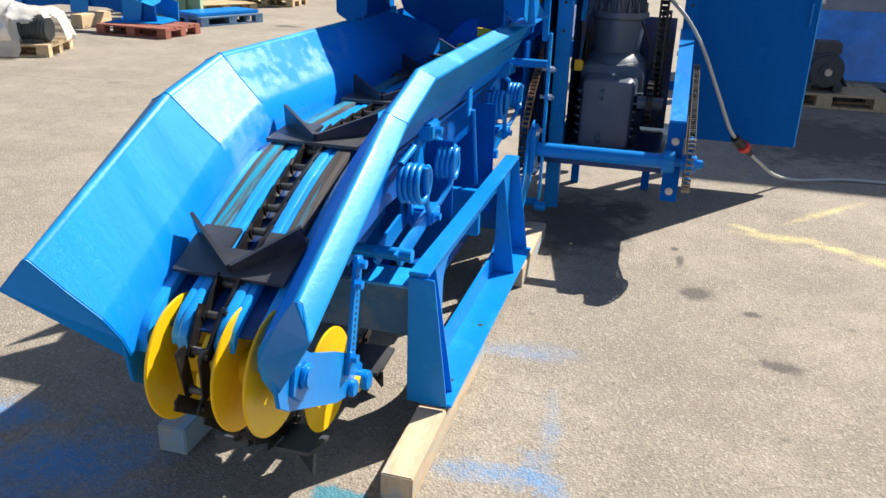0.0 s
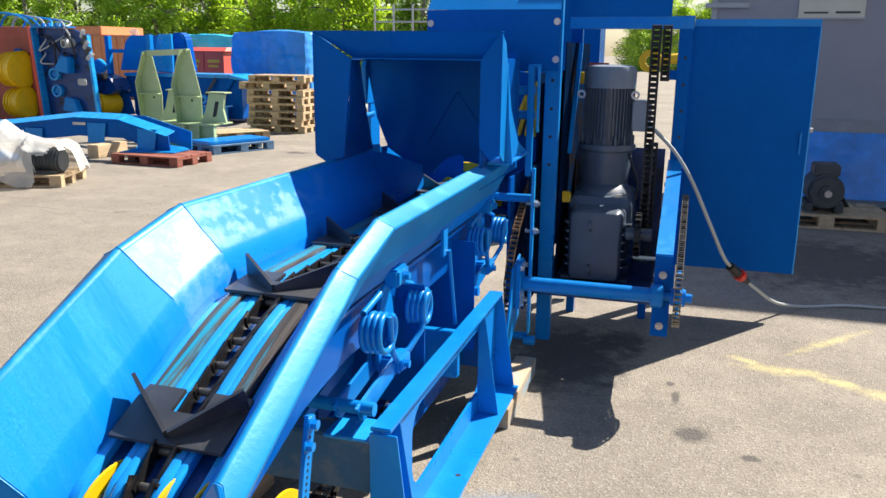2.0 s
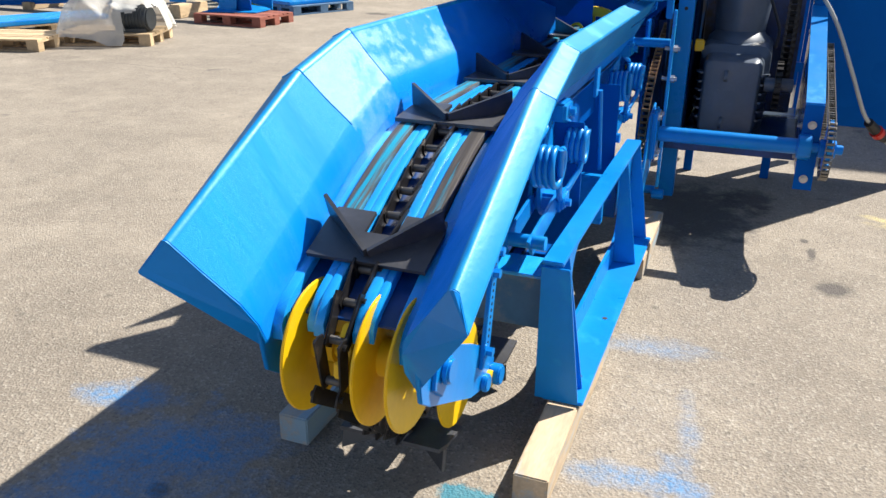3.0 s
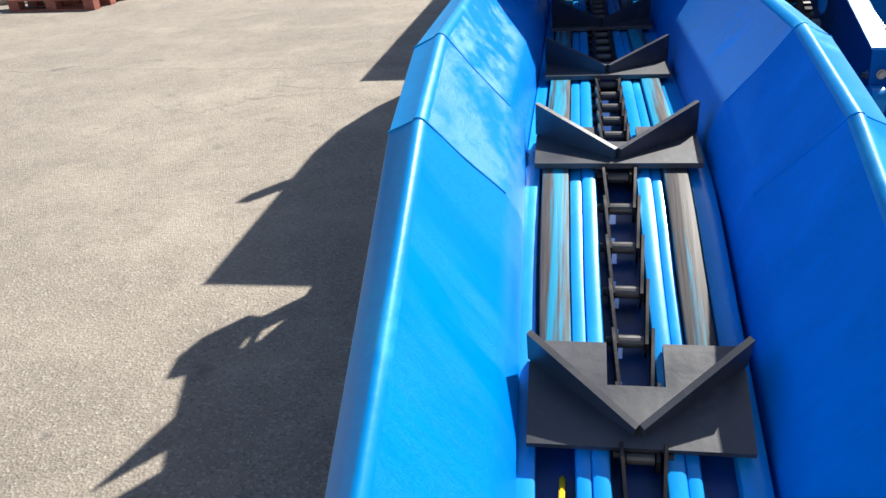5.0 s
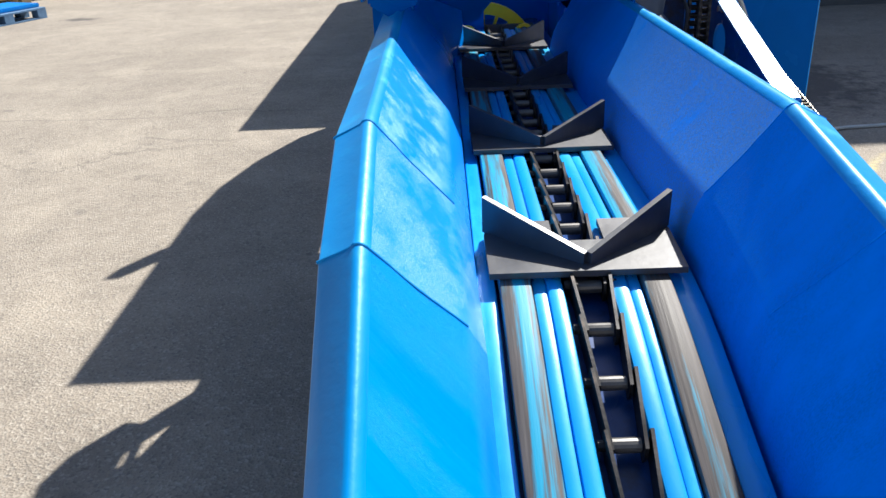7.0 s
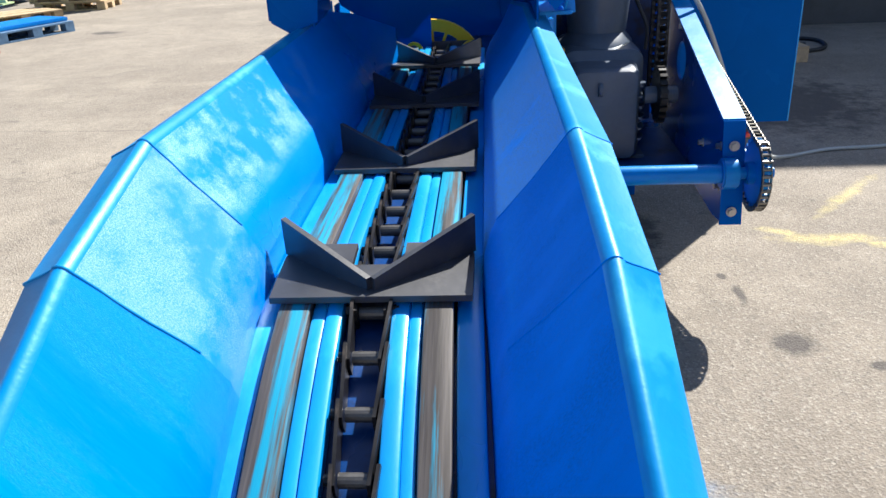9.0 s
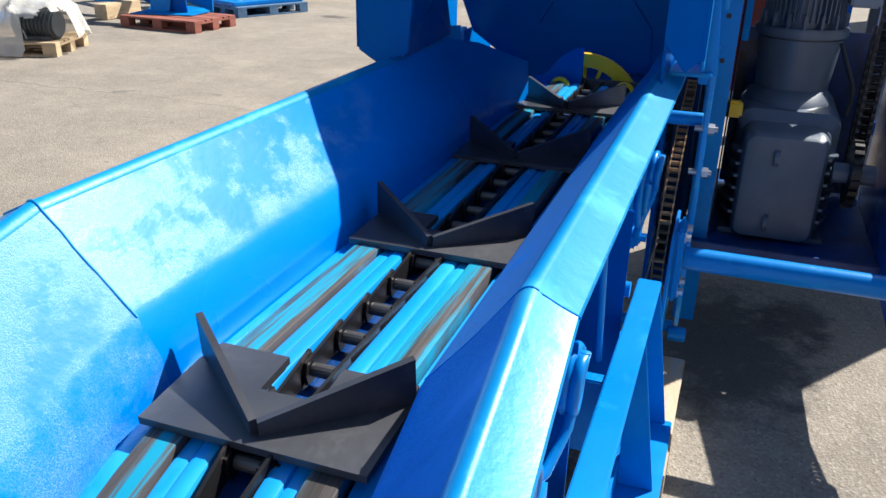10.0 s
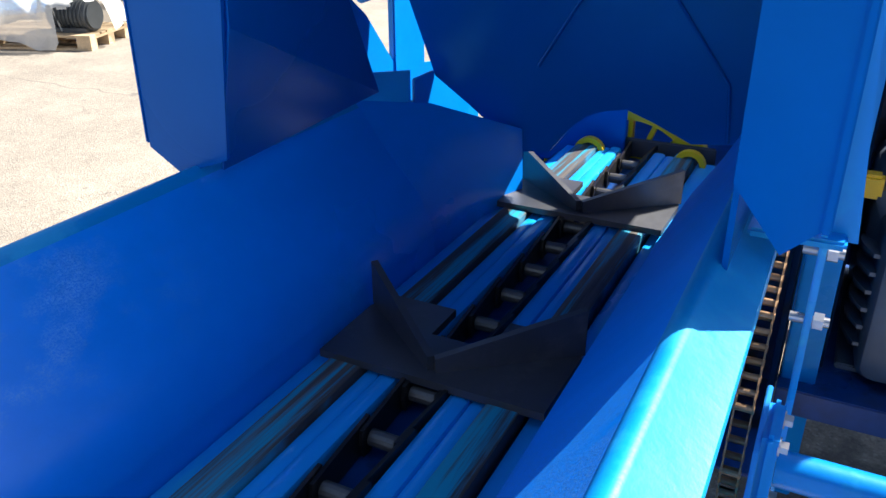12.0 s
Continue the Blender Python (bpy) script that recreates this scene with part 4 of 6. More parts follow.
part("rotor_shield", box(-0.645, -0.395, 4.945, 4.951, 0.90, 1.20, 0.002), DEEP, rotor)
part("rotor_housing", box(-0.66, -0.03, 5.40, 5.41, 0.6, 1.55, 0.002), DEEP, rotor)
part("rotor_housing", box(-0.66, -0.65, 4.70, 5.40, 0.6, 1.02, 0.002), DEEP, rotor)
part("housing_joint", box(-0.672, -0.662, 5.38, 5.58, 0.6, 1.62, 0.002), DEEP, rotor)
for x in (-0.465, -0.235):
    part("rail_roller", ring((x, 4.90, 0.950), (0, 1, 0), 0.036, 0.024, 0.018, 20), YELLOW, rotor, "yellow guide ring", smooth=40)

DRIVECHAIN = mat("worn_chain_steel", (0.24, 0.225, 0.20), 0.34, metal=0.85, var=0.35, scale=25, second=(0.07, 0.055, 0.045), second_at=0.55, second_scale=14)

# ---- drive frame ----
drive = thing("drive_unit", (0.4, 5.0, 0), "blue bolted steel drive frame with a sloping side plate", "machine frame")
part("post", box(0.034, 0.114, 5.00, 5.06, 0.06, 1.94, 0.004), BLUE, drive)
part("post", box(0.692, 0.768, 5.58, 5.64, 1.03, 1.87, 0.004), DEEP, drive)
part("post", box(0.70, 0.77, 6.2, 6.27, 0.06, 1.9, 0.004), DEEP, drive)
part("post", box(0.02, 0.09, 6.0, 6.07, 0.06, 2.3, 0.004), DEEP, drive)
part("top_beam", box(0.07, 0.77, 5.57, 5.65, 1.80, 1.87, 0.004), BLUE, drive)
part("top_beam", box(0.705, 0.765, 5.651, 6.2, 1.80, 1.865, 0.004), BLUE, drive)
part("top_panel", box(0.146, 0.66, 5.04, 5.052, 1.845, 2.3, 0.002), DEEP, drive)
for k in range(4):
    z = 1.52 - 0.15 * k
    part("post_hole", cyl((0.074, 4.9985, z), (0.074, 5.001, z), 0.009, 12), RUBBER, drive)
    part("post_hole", cyl((0.735, 5.5785, z + 0.12), (0.735, 5.581, z + 0.12), 0.009, 12), RUBBER, drive)
# The bench's navy includes the shade under the motor.
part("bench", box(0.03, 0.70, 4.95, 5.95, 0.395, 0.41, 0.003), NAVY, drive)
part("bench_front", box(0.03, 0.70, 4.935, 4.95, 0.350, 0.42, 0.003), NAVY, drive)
for x in (0.10, 0.56):
    part("bench_leg", box(x, x + 0.05, 5.75, 5.80, 0.0, 0.394, 0.003), DEEP, drive)
# Near-black sheet: the frame's inner shade is in its colour.
part("inner_wall", box(-0.02, -0.005, 5.1, 6.0, 0.42, 1.55, 0.003), OILY_SHADE, drive)
# sloping side plate with a flange along its top
SL = [(4.45, 0.35), (4.52, 0.73), (5.58, 1.05), (5.70, 1.05), (5.70, 0.40), (4.60, 0.33)]


def plate_with_hole(outline, cy, cz, r, x0, x1, n=40):
    """A flat plate with a round hole: the rim of the hole is tied to the outline along rays."""
    angles = sorted([math.atan2(z - cz, y - cy) for y, z in outline] + [k * math.tau / n - math.pi + 0.03 for k in range(n)])
    outer, inner = [], []
    for a in angles:
        c, s = math.cos(a), math.sin(a)
        best = 9.0
        for (ya, za), (yb, zb) in zip(outline, outline[1:] + outline[:1]):
            ey, ez = yb - ya, zb - za
            det = c * ez - s * ey
            if abs(det) < 1e-9:
                continue
            t = ((ya - cy) * ez - (za - cz) * ey) / det
            u = ((ya - cy) * s - (za - cz) * c) / det
            if t > 0 and -1e-6 <= u <= 1 + 1e-6:
                best = min(best, t)
        outer.append((cy + c * best, cz + s * best))
        inner.append((cy + c * r, cz + s * r))
    m = bmesh.new()
    rows = [[m.verts.new((x, p[0], p[1])) for p in loop] for x, loop in ((x0, outer), (x0, inner), (x1, inner), (x1, outer))]
    for a, c in ((0, 1), (1, 2), (2, 3), (3, 0)):
        for i in range(len(outer)):
            k = (i + 1) % len(outer)
            m.faces.new((rows[a][i], rows[a][k], rows[c][k], rows[c][i]))
    return m


part("side_plate", plate_with_hole(SL, 5.30, 0.80, 0.085, 0.700, 0.712), DEEP, drive)
part("top_flange", loft([[(0.685, 4.515, 0.725), (0.765, 4.515, 0.725), (0.765, 4.52, 0.735), (0.685, 4.52, 0.735)], [(0.685, 5.58, 1.045), (0.765, 5.58, 1.045), (0.765, 5.58, 1.057), (0.685, 5.58, 1.057)]]), BLUE, drive)
part("front_flange", loft([[(0.685, 4.44, 0.35), (0.765, 4.44, 0.35), (0.765, 4.45, 0.35), (0.685, 4.45, 0.35)], [(0.685, 4.51, 0.728), (0.765, 4.51, 0.728), (0.765, 4.52, 0.728), (0.685, 4.52, 0.728)]]), DEEP, drive)
for y, z in ((4.56, 0.62), (4.54, 0.47), (4.82, 0.56), (4.76, 0.42), (5.3, 0.95)):
    part("plate_bolt", bolt((0.699, y, z), (-1, 0, 0), 0.012, 0.02, bmesh.new()), STEEL, drive, "zinc bolt")
for y, z in ((4.488, 0.64), (4.445, 0.40)):
    part("plate_bolt", bolt((0.725, y, z), (0, -1, 0), 0.013, 0.014, bmesh.new()), STEEL, drive, "zinc bolt")
# guard over the rotor
part("guard_panel", box(-0.53, 0.15, 4.70, 4.712, 1.575, 1.865, 0.003), DEEP, drive)
part("guard_hood", loft([[(-0.53, 4.70, 1.867), (0.15, 4.70, 1.867), (0.15, 4.71, 1.867), (-0.53, 4.71, 1.867)], [(-0.52, 4.82, 1.98), (0.14, 4.82, 1.98), (0.14, 4.83, 1.97), (-0.52, 4.83, 1.97)]]), BLUE, drive)
for x, z in ((-0.51, 1.80), (0.135, 1.81), (0.135, 1.63)):
    part("guard_bolt", cyl((x, 4.70, z), (x, 4.692, z), 0.017, 16, bevel=0.003), STEEL, drive, "pale round bolt head", smooth=40)
part("side_panel", box(-0.075, -0.063, 4.66, 5.55, 0.36, 1.04, 0.002), DEEP, drive)
part("guard_stay", box(0.055, 0.095, 4.713, 5.0, 1.60, 1.64, 0.003), DEEP, drive)
# Dark sheets added to fill the shaded gaps behind the chain and post.
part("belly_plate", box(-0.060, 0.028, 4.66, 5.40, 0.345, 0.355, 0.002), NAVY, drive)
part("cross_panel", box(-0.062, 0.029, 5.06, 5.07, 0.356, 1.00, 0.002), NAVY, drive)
part("inner_cheek", prism([(5.07, 0.42), (6.15, 0.42), (6.15, 1.72), (5.13, 1.72)], "x", 0.118, 0.124, 0.002), OILY_SHADE, drive)
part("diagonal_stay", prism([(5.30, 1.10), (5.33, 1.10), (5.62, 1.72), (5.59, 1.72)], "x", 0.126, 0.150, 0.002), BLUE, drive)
part("rear_panel", box(0.127, 0.66, 5.74, 5.752, 0.42, 1.10, 0.002), NAVY, drive, "dark rear panel, greasy and with the frame's shade in its colour")
part("inner_panel", box(0.014, 0.026, 4.74, 5.40, 0.42, 1.08, 0.002), OILY_SHADE, drive)
# flat upright bar with slots
part("upright_bar", box(0.056, 0.070, 4.60, 4.64, 0.23, 1.10, 0.003), LIGHTBLUE, drive)
part("upright_bar", box(0.020, 0.050, 4.595, 4.635, 1.06, 1.60, 0.004), BLUE, drive)
part("upright_slot_bar", box(0.066, 0.078, 4.605, 4.632, 1.28, 1.60, 0.003), LIGHTBLUE, drive)
part("upright_cap", box(0.020, 0.080, 4.602, 4.632, 1.592, 1.608, 0.003), BLUE, drive)
for z in (0.920, 0.778):
    part("bar_bolt", cyl((0.03, 4.62, z), (0.10, 4.62, z), 0.010, 12), STEEL, drive, "zinc bolt", smooth=40)
    part("bar_nut", cyl((0.072, 4.62, z), (0.090, 4.62, z), 0.018, 6), STEEL, drive, "zinc nut")
for z in (1.36, 1.48, 0.94, 0.20):
    part("cross_rod", cyl((-0.15, 4.65, z), (0.05, 4.65, z), 0.022, 16), BLUE, drive, smooth=40)
part("rod_knob", cyl((0.04, 4.62, 0.19), (0.10, 4.62, 0.19), 0.026, 16, bevel=0.004), BLUE, drive, smooth=40)
# drive shaft, its bearings and sprocket
SY, SZ = 4.46, 0.545
part("shaft_tube", cyl((0.06, SY, SZ), (0.69, SY, SZ), 0.036, 28), BLUE, drive, smooth=40)
part("shaft", cyl((0.69, SY, SZ), (0.865, SY, SZ), 0.022, 20, bevel=0.003), BLUE, drive, smooth=40)
part("bearing_block", box(0.030, 0.058, SY - 0.085, SY + 0.05, SZ - 0.12, SZ + 0.12, 0.01), BLUE, drive)
part("bearing_block", cyl((0.675, SY, SZ), (0.735, SY, SZ), 0.058, 24, bevel=0.006), BLUE, drive, smooth=40)
for dy, dz in ((-0.06, 0.09), (0.025, 0.09), (-0.06, -0.09), (0.025, -0.09)):
    part("bearing_bolt", bolt((0.058, SY + dy, SZ + dz), (1, 0, 0), 0.012, 0.016, bmesh.new()), STEEL, drive, "zinc bolt")
part("bearing_bracket", prism([(4.20, 0.20), (4.52, 0.36), (4.52, 0.68), (4.36, 0.64)], "x", 0.020, 0.030, 0.002), BLUE, drive)


def toothed(name, x, y, z, r, teeth, width, parent, m):
    b = cyl((x - width / 2, y, z), (x + width / 2, y, z), r * 0.93, 40)
    for i in range(teeth):
        mt = Matrix.Translation((x, y, z)) @ Matrix.Rotation(i * math.tau / teeth, 4, "X")
        box(-width / 2, width / 2, -r * 0.07, r * 0.07, r * 0.88, r * 1.06, 0.0, b, mt)
    return part(name, b, m, parent, smooth=30)


toothed("drive_sprocket", 0.80, SY, SZ, 0.125, 26, 0.016, drive, BLUE)
part("sprocket_hub", cyl((0.765, SY, SZ), (0.835, SY, SZ), 0.042, 24, bevel=0.004), BLUE, drive, smooth=40)
toothed("chain_wheel", 0.565, 5.08, 0.70, 0.115, 20, 0.03, drive, CHAIN)
part("wheel_hub", cyl((0.50, 5.08, 0.70), (0.64, 5.08, 0.70), 0.036, 24, bevel=0.004), GREYPAINT, drive, smooth=40)
part("back_panel", box(0.092, 0.25, 6.16, 6.172, 0.74, 1.60, 0.002), RED, drive, "red primed inner panel")
for k in range(4):
    part("yellow_bar", box(-0.012, 0.012, -0.02, 0.02, -0.16, 0.16, 0.004, m=pose(-0.16 + 0.03 * k, 5.36, 1.34, 0, 22 - 6 * k, 0)), YELLOW, drive, "yellow feed roller bar")
part("yellow_casting", ring((-0.24, 5.55, 0.80), (0.3, 1, 0), 0.18, 0.12, 0.16, 30), YELLOW, drive, "yellow cast ring", smooth=40)
part("yellow_arm", box(0.10, 0.24, 5.66, 5.72, 1.48, 1.55, 0.008), YELLOW, drive)
part("yellow_arm", box(0.10, 0.17, 5.2, 5.25, 0.83, 0.89, 0.008), YELLOW, drive)


def roller_chain(name, line, x, pitch, half, plate, material, label, thick=0.0015, roller=0.62):
    """A chain of separate links along a line in a plane of constant x."""
    root = thing(name, (x, line[0][0], line[0][1]), label, "chain")
    b = bmesh.new()
    for s in (-1, 1):
        out = [(pitch / 2 + (pitch / 2 + plate * 0.8) * math.cos(a), plate * math.sin(a)) for a in np.linspace(0, math.tau, 9)[:-1]]
        prism(out, "x", s * half - thick, s * half + thick, bm=b)
    cyl((-half - 0.003, 0, 0), (half + 0.003, 0, 0), plate * roller, 10, bm=b)
    cyl((-half - 0.003, pitch, 0), (half + 0.003, pitch, 0), plate * roller, 10, bm=b)
    bmesh.ops.recalc_face_normals(b, faces=b.faces)
    me = bpy.data.meshes.new("chain_link")
    b.to_mesh(me)
    b.free()
    me.materials.append(material)
    for i, (y, z, a) in enumerate(march(line, pitch)):
        hang("chain_link", me, root, Matrix.Translation((x, y, z)) @ Matrix.Rotation(a, 4, "X"))
    return root


arc = [(SY + 0.132 * math.cos(radians(a)), SZ + 0.132 * math.sin(radians(a))) for a in np.linspace(-40, -240, 24)]
roller_chain("drive_chain", [(5.40, 0.70)] + arc + [(5.40, 0.875)], 0.80, 0.026, 0.015, 0.011, DRIVECHAIN, "bright steel roller chain round the drive sprocket")
roller_chain("feed_chain", [(5.02, 0.985), (4.79, 0.905), (4.61, 0.80), (4.48, 0.67), (4.415, 0.55), (4.44, 0.42)], -0.012, 0.030, 0.016, 0.012, RUSTCHAIN, "brass-toned roller chain beside the trough")
roller_chain("vertical_chain", [(5.20, 1.80), (5.19, 0.70)], 0.585, 0.030, 0.020, 0.014, CHAIN, "black heavy roller chain hanging in the frame", 0.006, 0.85)
roller_chain("vertical_chain", [(5.24, 1.80), (5.24, 1.56)], 0.640, 0.030, 0.018, 0.014, CHAIN, "black heavy roller chain hanging in the frame", 0.006, 0.85)
roller_chain("vertical_chain", [(5.40, 1.16), (5.40, 0.66)], 0.60, 0.036, 0.021, 0.015, CHAIN, "black heavy roller chain hanging in the frame", 0.006, 0.85)

# ---- gear motor ----
gm = thing("gear_motor", (0.33, 5.5, 0.41), "grey geared electric motor standing on end", "motor")
GX, GY = 0.335, 5.44


def rounded(x0, x1, z0, z1, y, r, n=6):
    """A rounded rectangle across y."""
    pts = []
    for cx, cz, a0 in ((x1 - r, z1 - r, 0), (x0 + r, z1 - r, 90), (x0 + r, z0 + r, 180), (x1 - r, z0 + r, 270)):
        pts += [(cx + r * math.cos(radians(a0 + 90 * k / n)), y, cz + r * math.sin(radians(a0 + 90 * k / n))) for k in range(n + 1)]
    return pts


body = [rounded(0.215, 0.455, 0.440, 0.795, 5.050, 0.03), rounded(0.203, 0.467, 0.428, 0.807, 5.053, 0.035), rounded(0.190, 0.480, 0.420, 0.818, 5.070, 0.04),
        rounded(0.186, 0.484, 0.418, 0.822, 5.120, 0.045), rounded(0.180, 0.490, 0.416, 0.832, 5.190, 0.05), rounded(0.160, 0.515, 0.412, 0.872, 5.215, 0.055),
        rounded(0.155, 0.520, 0.411, 0.882, 5.270, 0.06), rounded(0.155, 0.520, 0.411, 0.882, 5.640, 0.06), rounded(0.170, 0.505, 0.425, 0.865, 5.680, 0.05)]
part("gear_housing", loft(body), GREYPAINT, gm, smooth=35)
part("gear_shoulder", loft([[(GX + rx * math.cos(k * math.tau / 36), GY + ry * math.sin(k * math.tau / 36), z) for k in range(36)] for rx, ry, z in ((0.165, 0.215, 0.86), (0.160, 0.20, 0.888), (0.135, 0.15, 0.915), (0.125, 0.125, 0.935))]), GREYPAINT, gm, smooth=50)
part("foot_plate", box(0.150, 0.520, 5.10, 5.66, 0.4105, 0.428, 0.004), GREYPAINT, gm)
part("cover_plate", box(0.255, 0.375, 5.049, 5.057, 0.535, 0.665, 0.006), GREYPAINT, gm)
part("cover_label", box(0.275, 0.345, 5.07, 5.12, 0.8145, 0.8175, 0.001), SIGNWHITE, gm, "small pale type plate")
for z in (0.735, 0.487):
    part("cover_lug", ring((0.31, 5.048, z), (1, 0, 0), 0.030, 0.014, 0.016, 20), GREYPAINT, gm, smooth=40)
for side, x in ((-1, 0.176), (1, 0.494)):
    for i in range(6):
        z = 0.505 + i * 0.047
        blade = [(x + side * 0.030 * math.sin(math.pi * k / 8), 5.075 + 0.030 * k, z - 0.012 * k / 8 - 0.018 * (k / 8) ** 2) for k in range(9)]
        inner_edge = [(x - side * 0.030, p[1], p[2]) for p in reversed(blade)]
        outline = blade + inner_edge
        part("cooling_fin", loft([[(p[0], p[1], p[2] - 0.005) for p in outline], [(p[0], p[1], p[2] + 0.005) for p in outline]]), GREYPAINT, gm)
part("bell", cyl((GX, GY, 0.92), (GX, GY, 1.12), 0.132, 40, r2=0.150, bevel=0.008), GREYPAINT, gm, smooth=40)
part("flange", cyl((GX, GY, 1.12), (GX, GY, 1.155), 0.166, 40, bevel=0.005), GREYPAINT, gm, smooth=40)
part("stator", cyl((GX, GY, 1.155), (GX, GY, 1.475), 0.124, 40), GREYPAINT, gm, smooth=40)
for i in range(44):
    m = Matrix.Translation((GX, GY, 1.325)) @ Matrix.Rotation(i * math.tau / 44, 4, "Z")
    part("stator_fin", box(0.122, 0.144, -0.0024, 0.0024, -0.148, 0.148, m=m), GREYPAINT, gm)
for i in range(16):
    m = Matrix.Translation((GX, GY, 1.17)) @ Matrix.Rotation(i * math.tau / 16, 4, "Z")
    part("flange_rib", box(0.12, 0.155, -0.006, 0.006, -0.016, 0.035, 0.002, m=m), GREYPAINT, gm)
# The cowl's grey is raised above the body's to suggest its sunlit top.
part("fan_cowl", loft([[(GX + r * math.cos(k * math.tau / 40), GY + r * math.sin(k * math.tau / 40), z) for k in range(40)] for r, z in ((0.147, 1.470), (0.147, 1.565), (0.135, 1.590), (0.095, 1.598))]), mat("cowl_sunlit_grey", (0.18, 0.215, 0.26), 0.45, var=0.1), gm, "grey fan cowl, lightened for its sunlit top", smooth=40)
part("terminal_box", box(0.475, 0.575, 5.34, 5.50, 1.235, 1.405, 0.008), mat("terminal_grey", (0.26, 0.29, 0.33), 0.45, var=0.1), gm, "grey terminal box")
part("lead", tube(smooth_line([(0.47, 5.33, 1.11), (0.505, 5.30, 1.03), (0.535, 5.28, 0.95), (0.53, 5.27, 0.86)], 5), 0.008, 8), RUBBER, gm, "thin black lead", smooth=60)
for x in (0.185, 0.485):
    part("lifting_eye", ring((x, GY - 0.08, 1.435), (0, 1, 0.2), 0.024, 0.013, 0.010, 20), STEEL, gm, "steel lifting eye", smooth=60)

# ---- door ----
door = thing("machine_door", (1.13, 6.12, 0.29), "large plain blue sheet-steel machine door standing open", "door")
# Leaf and folds run from deep to light blue, as shade and sun fall.
part("door_leaf", box(0.772, 1.498, 6.10, 6.112, 0.29, 1.87, 0.002), DEEP, door)
part("edge_fold", box(0.772, 1.498, 6.09, 6.14, 1.83, 1.874, 0.003), BLUE, door)
part("edge_fold", box(1.492, 1.502, 6.098, 6.14, 0.29, 1.83, 0.002), LIGHTBLUE, door)
part("edge_fold", box(0.768, 0.778, 6.098, 6.14, 0.29, 1.83, 0.002), DEEP, door)
part("edge_fold", box(0.772, 1.498, 6.113, 6.14, 0.286, 0.296, 0.002), DEEP, door)
b = box(1.445, 1.457, 6.070, 6.082, 1.06, 1.20, 0.004)
box(1.445, 1.457, 6.080, 6.10, 1.18, 1.20, 0.002, b)
part("door_handle", b, BLUE, door)
part("latch", cyl((1.502, 6.12, 1.21), (1.52, 6.12, 1.21), 0.016, 12), STEEL, door)
part("hinge_arm", box(0.62, 0.78, 6.12, 6.15, 1.5, 1.56, 0.004), DEEP, door)
part("hinge_arm", box(0.62, 0.78, 6.12, 6.15, 0.6, 0.66, 0.004), DEEP, door)

# ---- power cable with its plug ----
cable = thing("power_cable", (1.13, 5.7, 0.3), "thick grey power cable with a red and black plug", "cable")
run = smooth_line([(0.573, 5.47, 1.25), (0.62, 5.44, 1.22), (0.72, 5.42, 1.12), (0.82, 5.43, 0.97), (0.93, 5.48, 0.74), (1.04, 5.58, 0.50), (1.10, 5.66, 0.41)], 8)
part("cable_run", tube(run, 0.011, 10), CABLE, cable, smooth=60)
run = smooth_line([(1.20, 5.80, 0.30), (1.28, 5.90, 0.22), (1.42, 6.10, 0.09), (1.62, 6.33, 0.012), (1.9, 6.45, 0.012), (2.3, 6.50, 0.012), (3.2, 6.7, 0.012), (5.2, 6.6, 0.012)], 8)
part("cable_run", tube(run, 0.011, 10), CABLE, cable, smooth=60)
d = (Vector((1.20, 5.80, 0.30)) - Vector((1.10, 5.66, 0.41)))
p = Vector((1.10, 5.66, 0.41))
part("plug_body", cyl(p - d * 0.15, p + d * 0.42, 0.026, 20, r2=0.031, bevel=0.005), RUBBER, cable, smooth=40)
part("plug_collar", cyl(p + d * 0.42, p + d * 0.68, 0.038, 20, bevel=0.006), REDPLUG, cable, "red collar", smooth=40)
part("plug_body", cyl(p + d * 0.68, p + d * 1.12, 0.031, 20, r2=0.016, bevel=0.005), RUBBER, cable, smooth=40)

# ---- machine beyond the hopper: two housings along the yard ----
house = thing("machine_housing", (-0.4, 6.4, 0), "long blue machine housing behind the drive", "machine")
hood = [(5.56, 0.9), (5.56, 2.20), (7.1, 2.20), (7.45, 2.12), (7.75, 1.90), (7.95, 1.55), (7.95, 0.9)]
part("housing_side", prism(hood, "x", -0.68, -0.67), DEEP, house)
part("housing_front", box(-0.67, -0.12, 5.56, 5.57, 1.55, 2.19, 0.002), DEEP, house)
part("housing_roof", box(-0.67, -0.12, 5.57, 7.1, 2.185, 2.198, 0.002), DEEP, house)
part("lifting_lug", prism([(6.55, 2.198), (6.70, 2.198), (6.68, 2.44), (6.62, 2.50), (6.56, 2.42)], "x", -0.70, -0.68), DEEP, house)
for y in (5.7, 7.7):
    part("foot", box(-0.66, -0.56, y, y + 0.1, 0, 0.9, 0.003), DEEP, house)
far_house = thing("machine_housing", (-0.4, 11.0, 0), "second long blue machine housing further down the yard", "machine")
part("housing_side", box(-0.73, -0.71, 8.72, 15.0, 0.2, 2.30, 0.003), DEEP, far_house)
part("housing_front", box(-0.71, -0.10, 8.72, 8.74, 0.9, 2.29, 0.003), DEEP, far_house)
for y in (9.0, 11.5, 14.5):
    part("foot", box(-0.72, -0.60, y, y + 0.12, 0, 0.2, 0.003), DEEP, far_house)

# ---- yard: container wall, stored motor ----
wall = thing("wall_container", (5.0, 11.6, 0), "flat grey container wall with a base wrapped in tarpaulin", "wall", kind="structure")
part("panel", box(1.0, 14.0, 11.30, 11.42, 0.80, 2.9, 0.01), WALLGREY, wall)
part("base_cover", box(2.05, 14.0, 11.24, 11.40, 0.70, 0.92, 0.01), TARPGREY, wall, "grey sheet folded over the base")
b = bmesh.new()
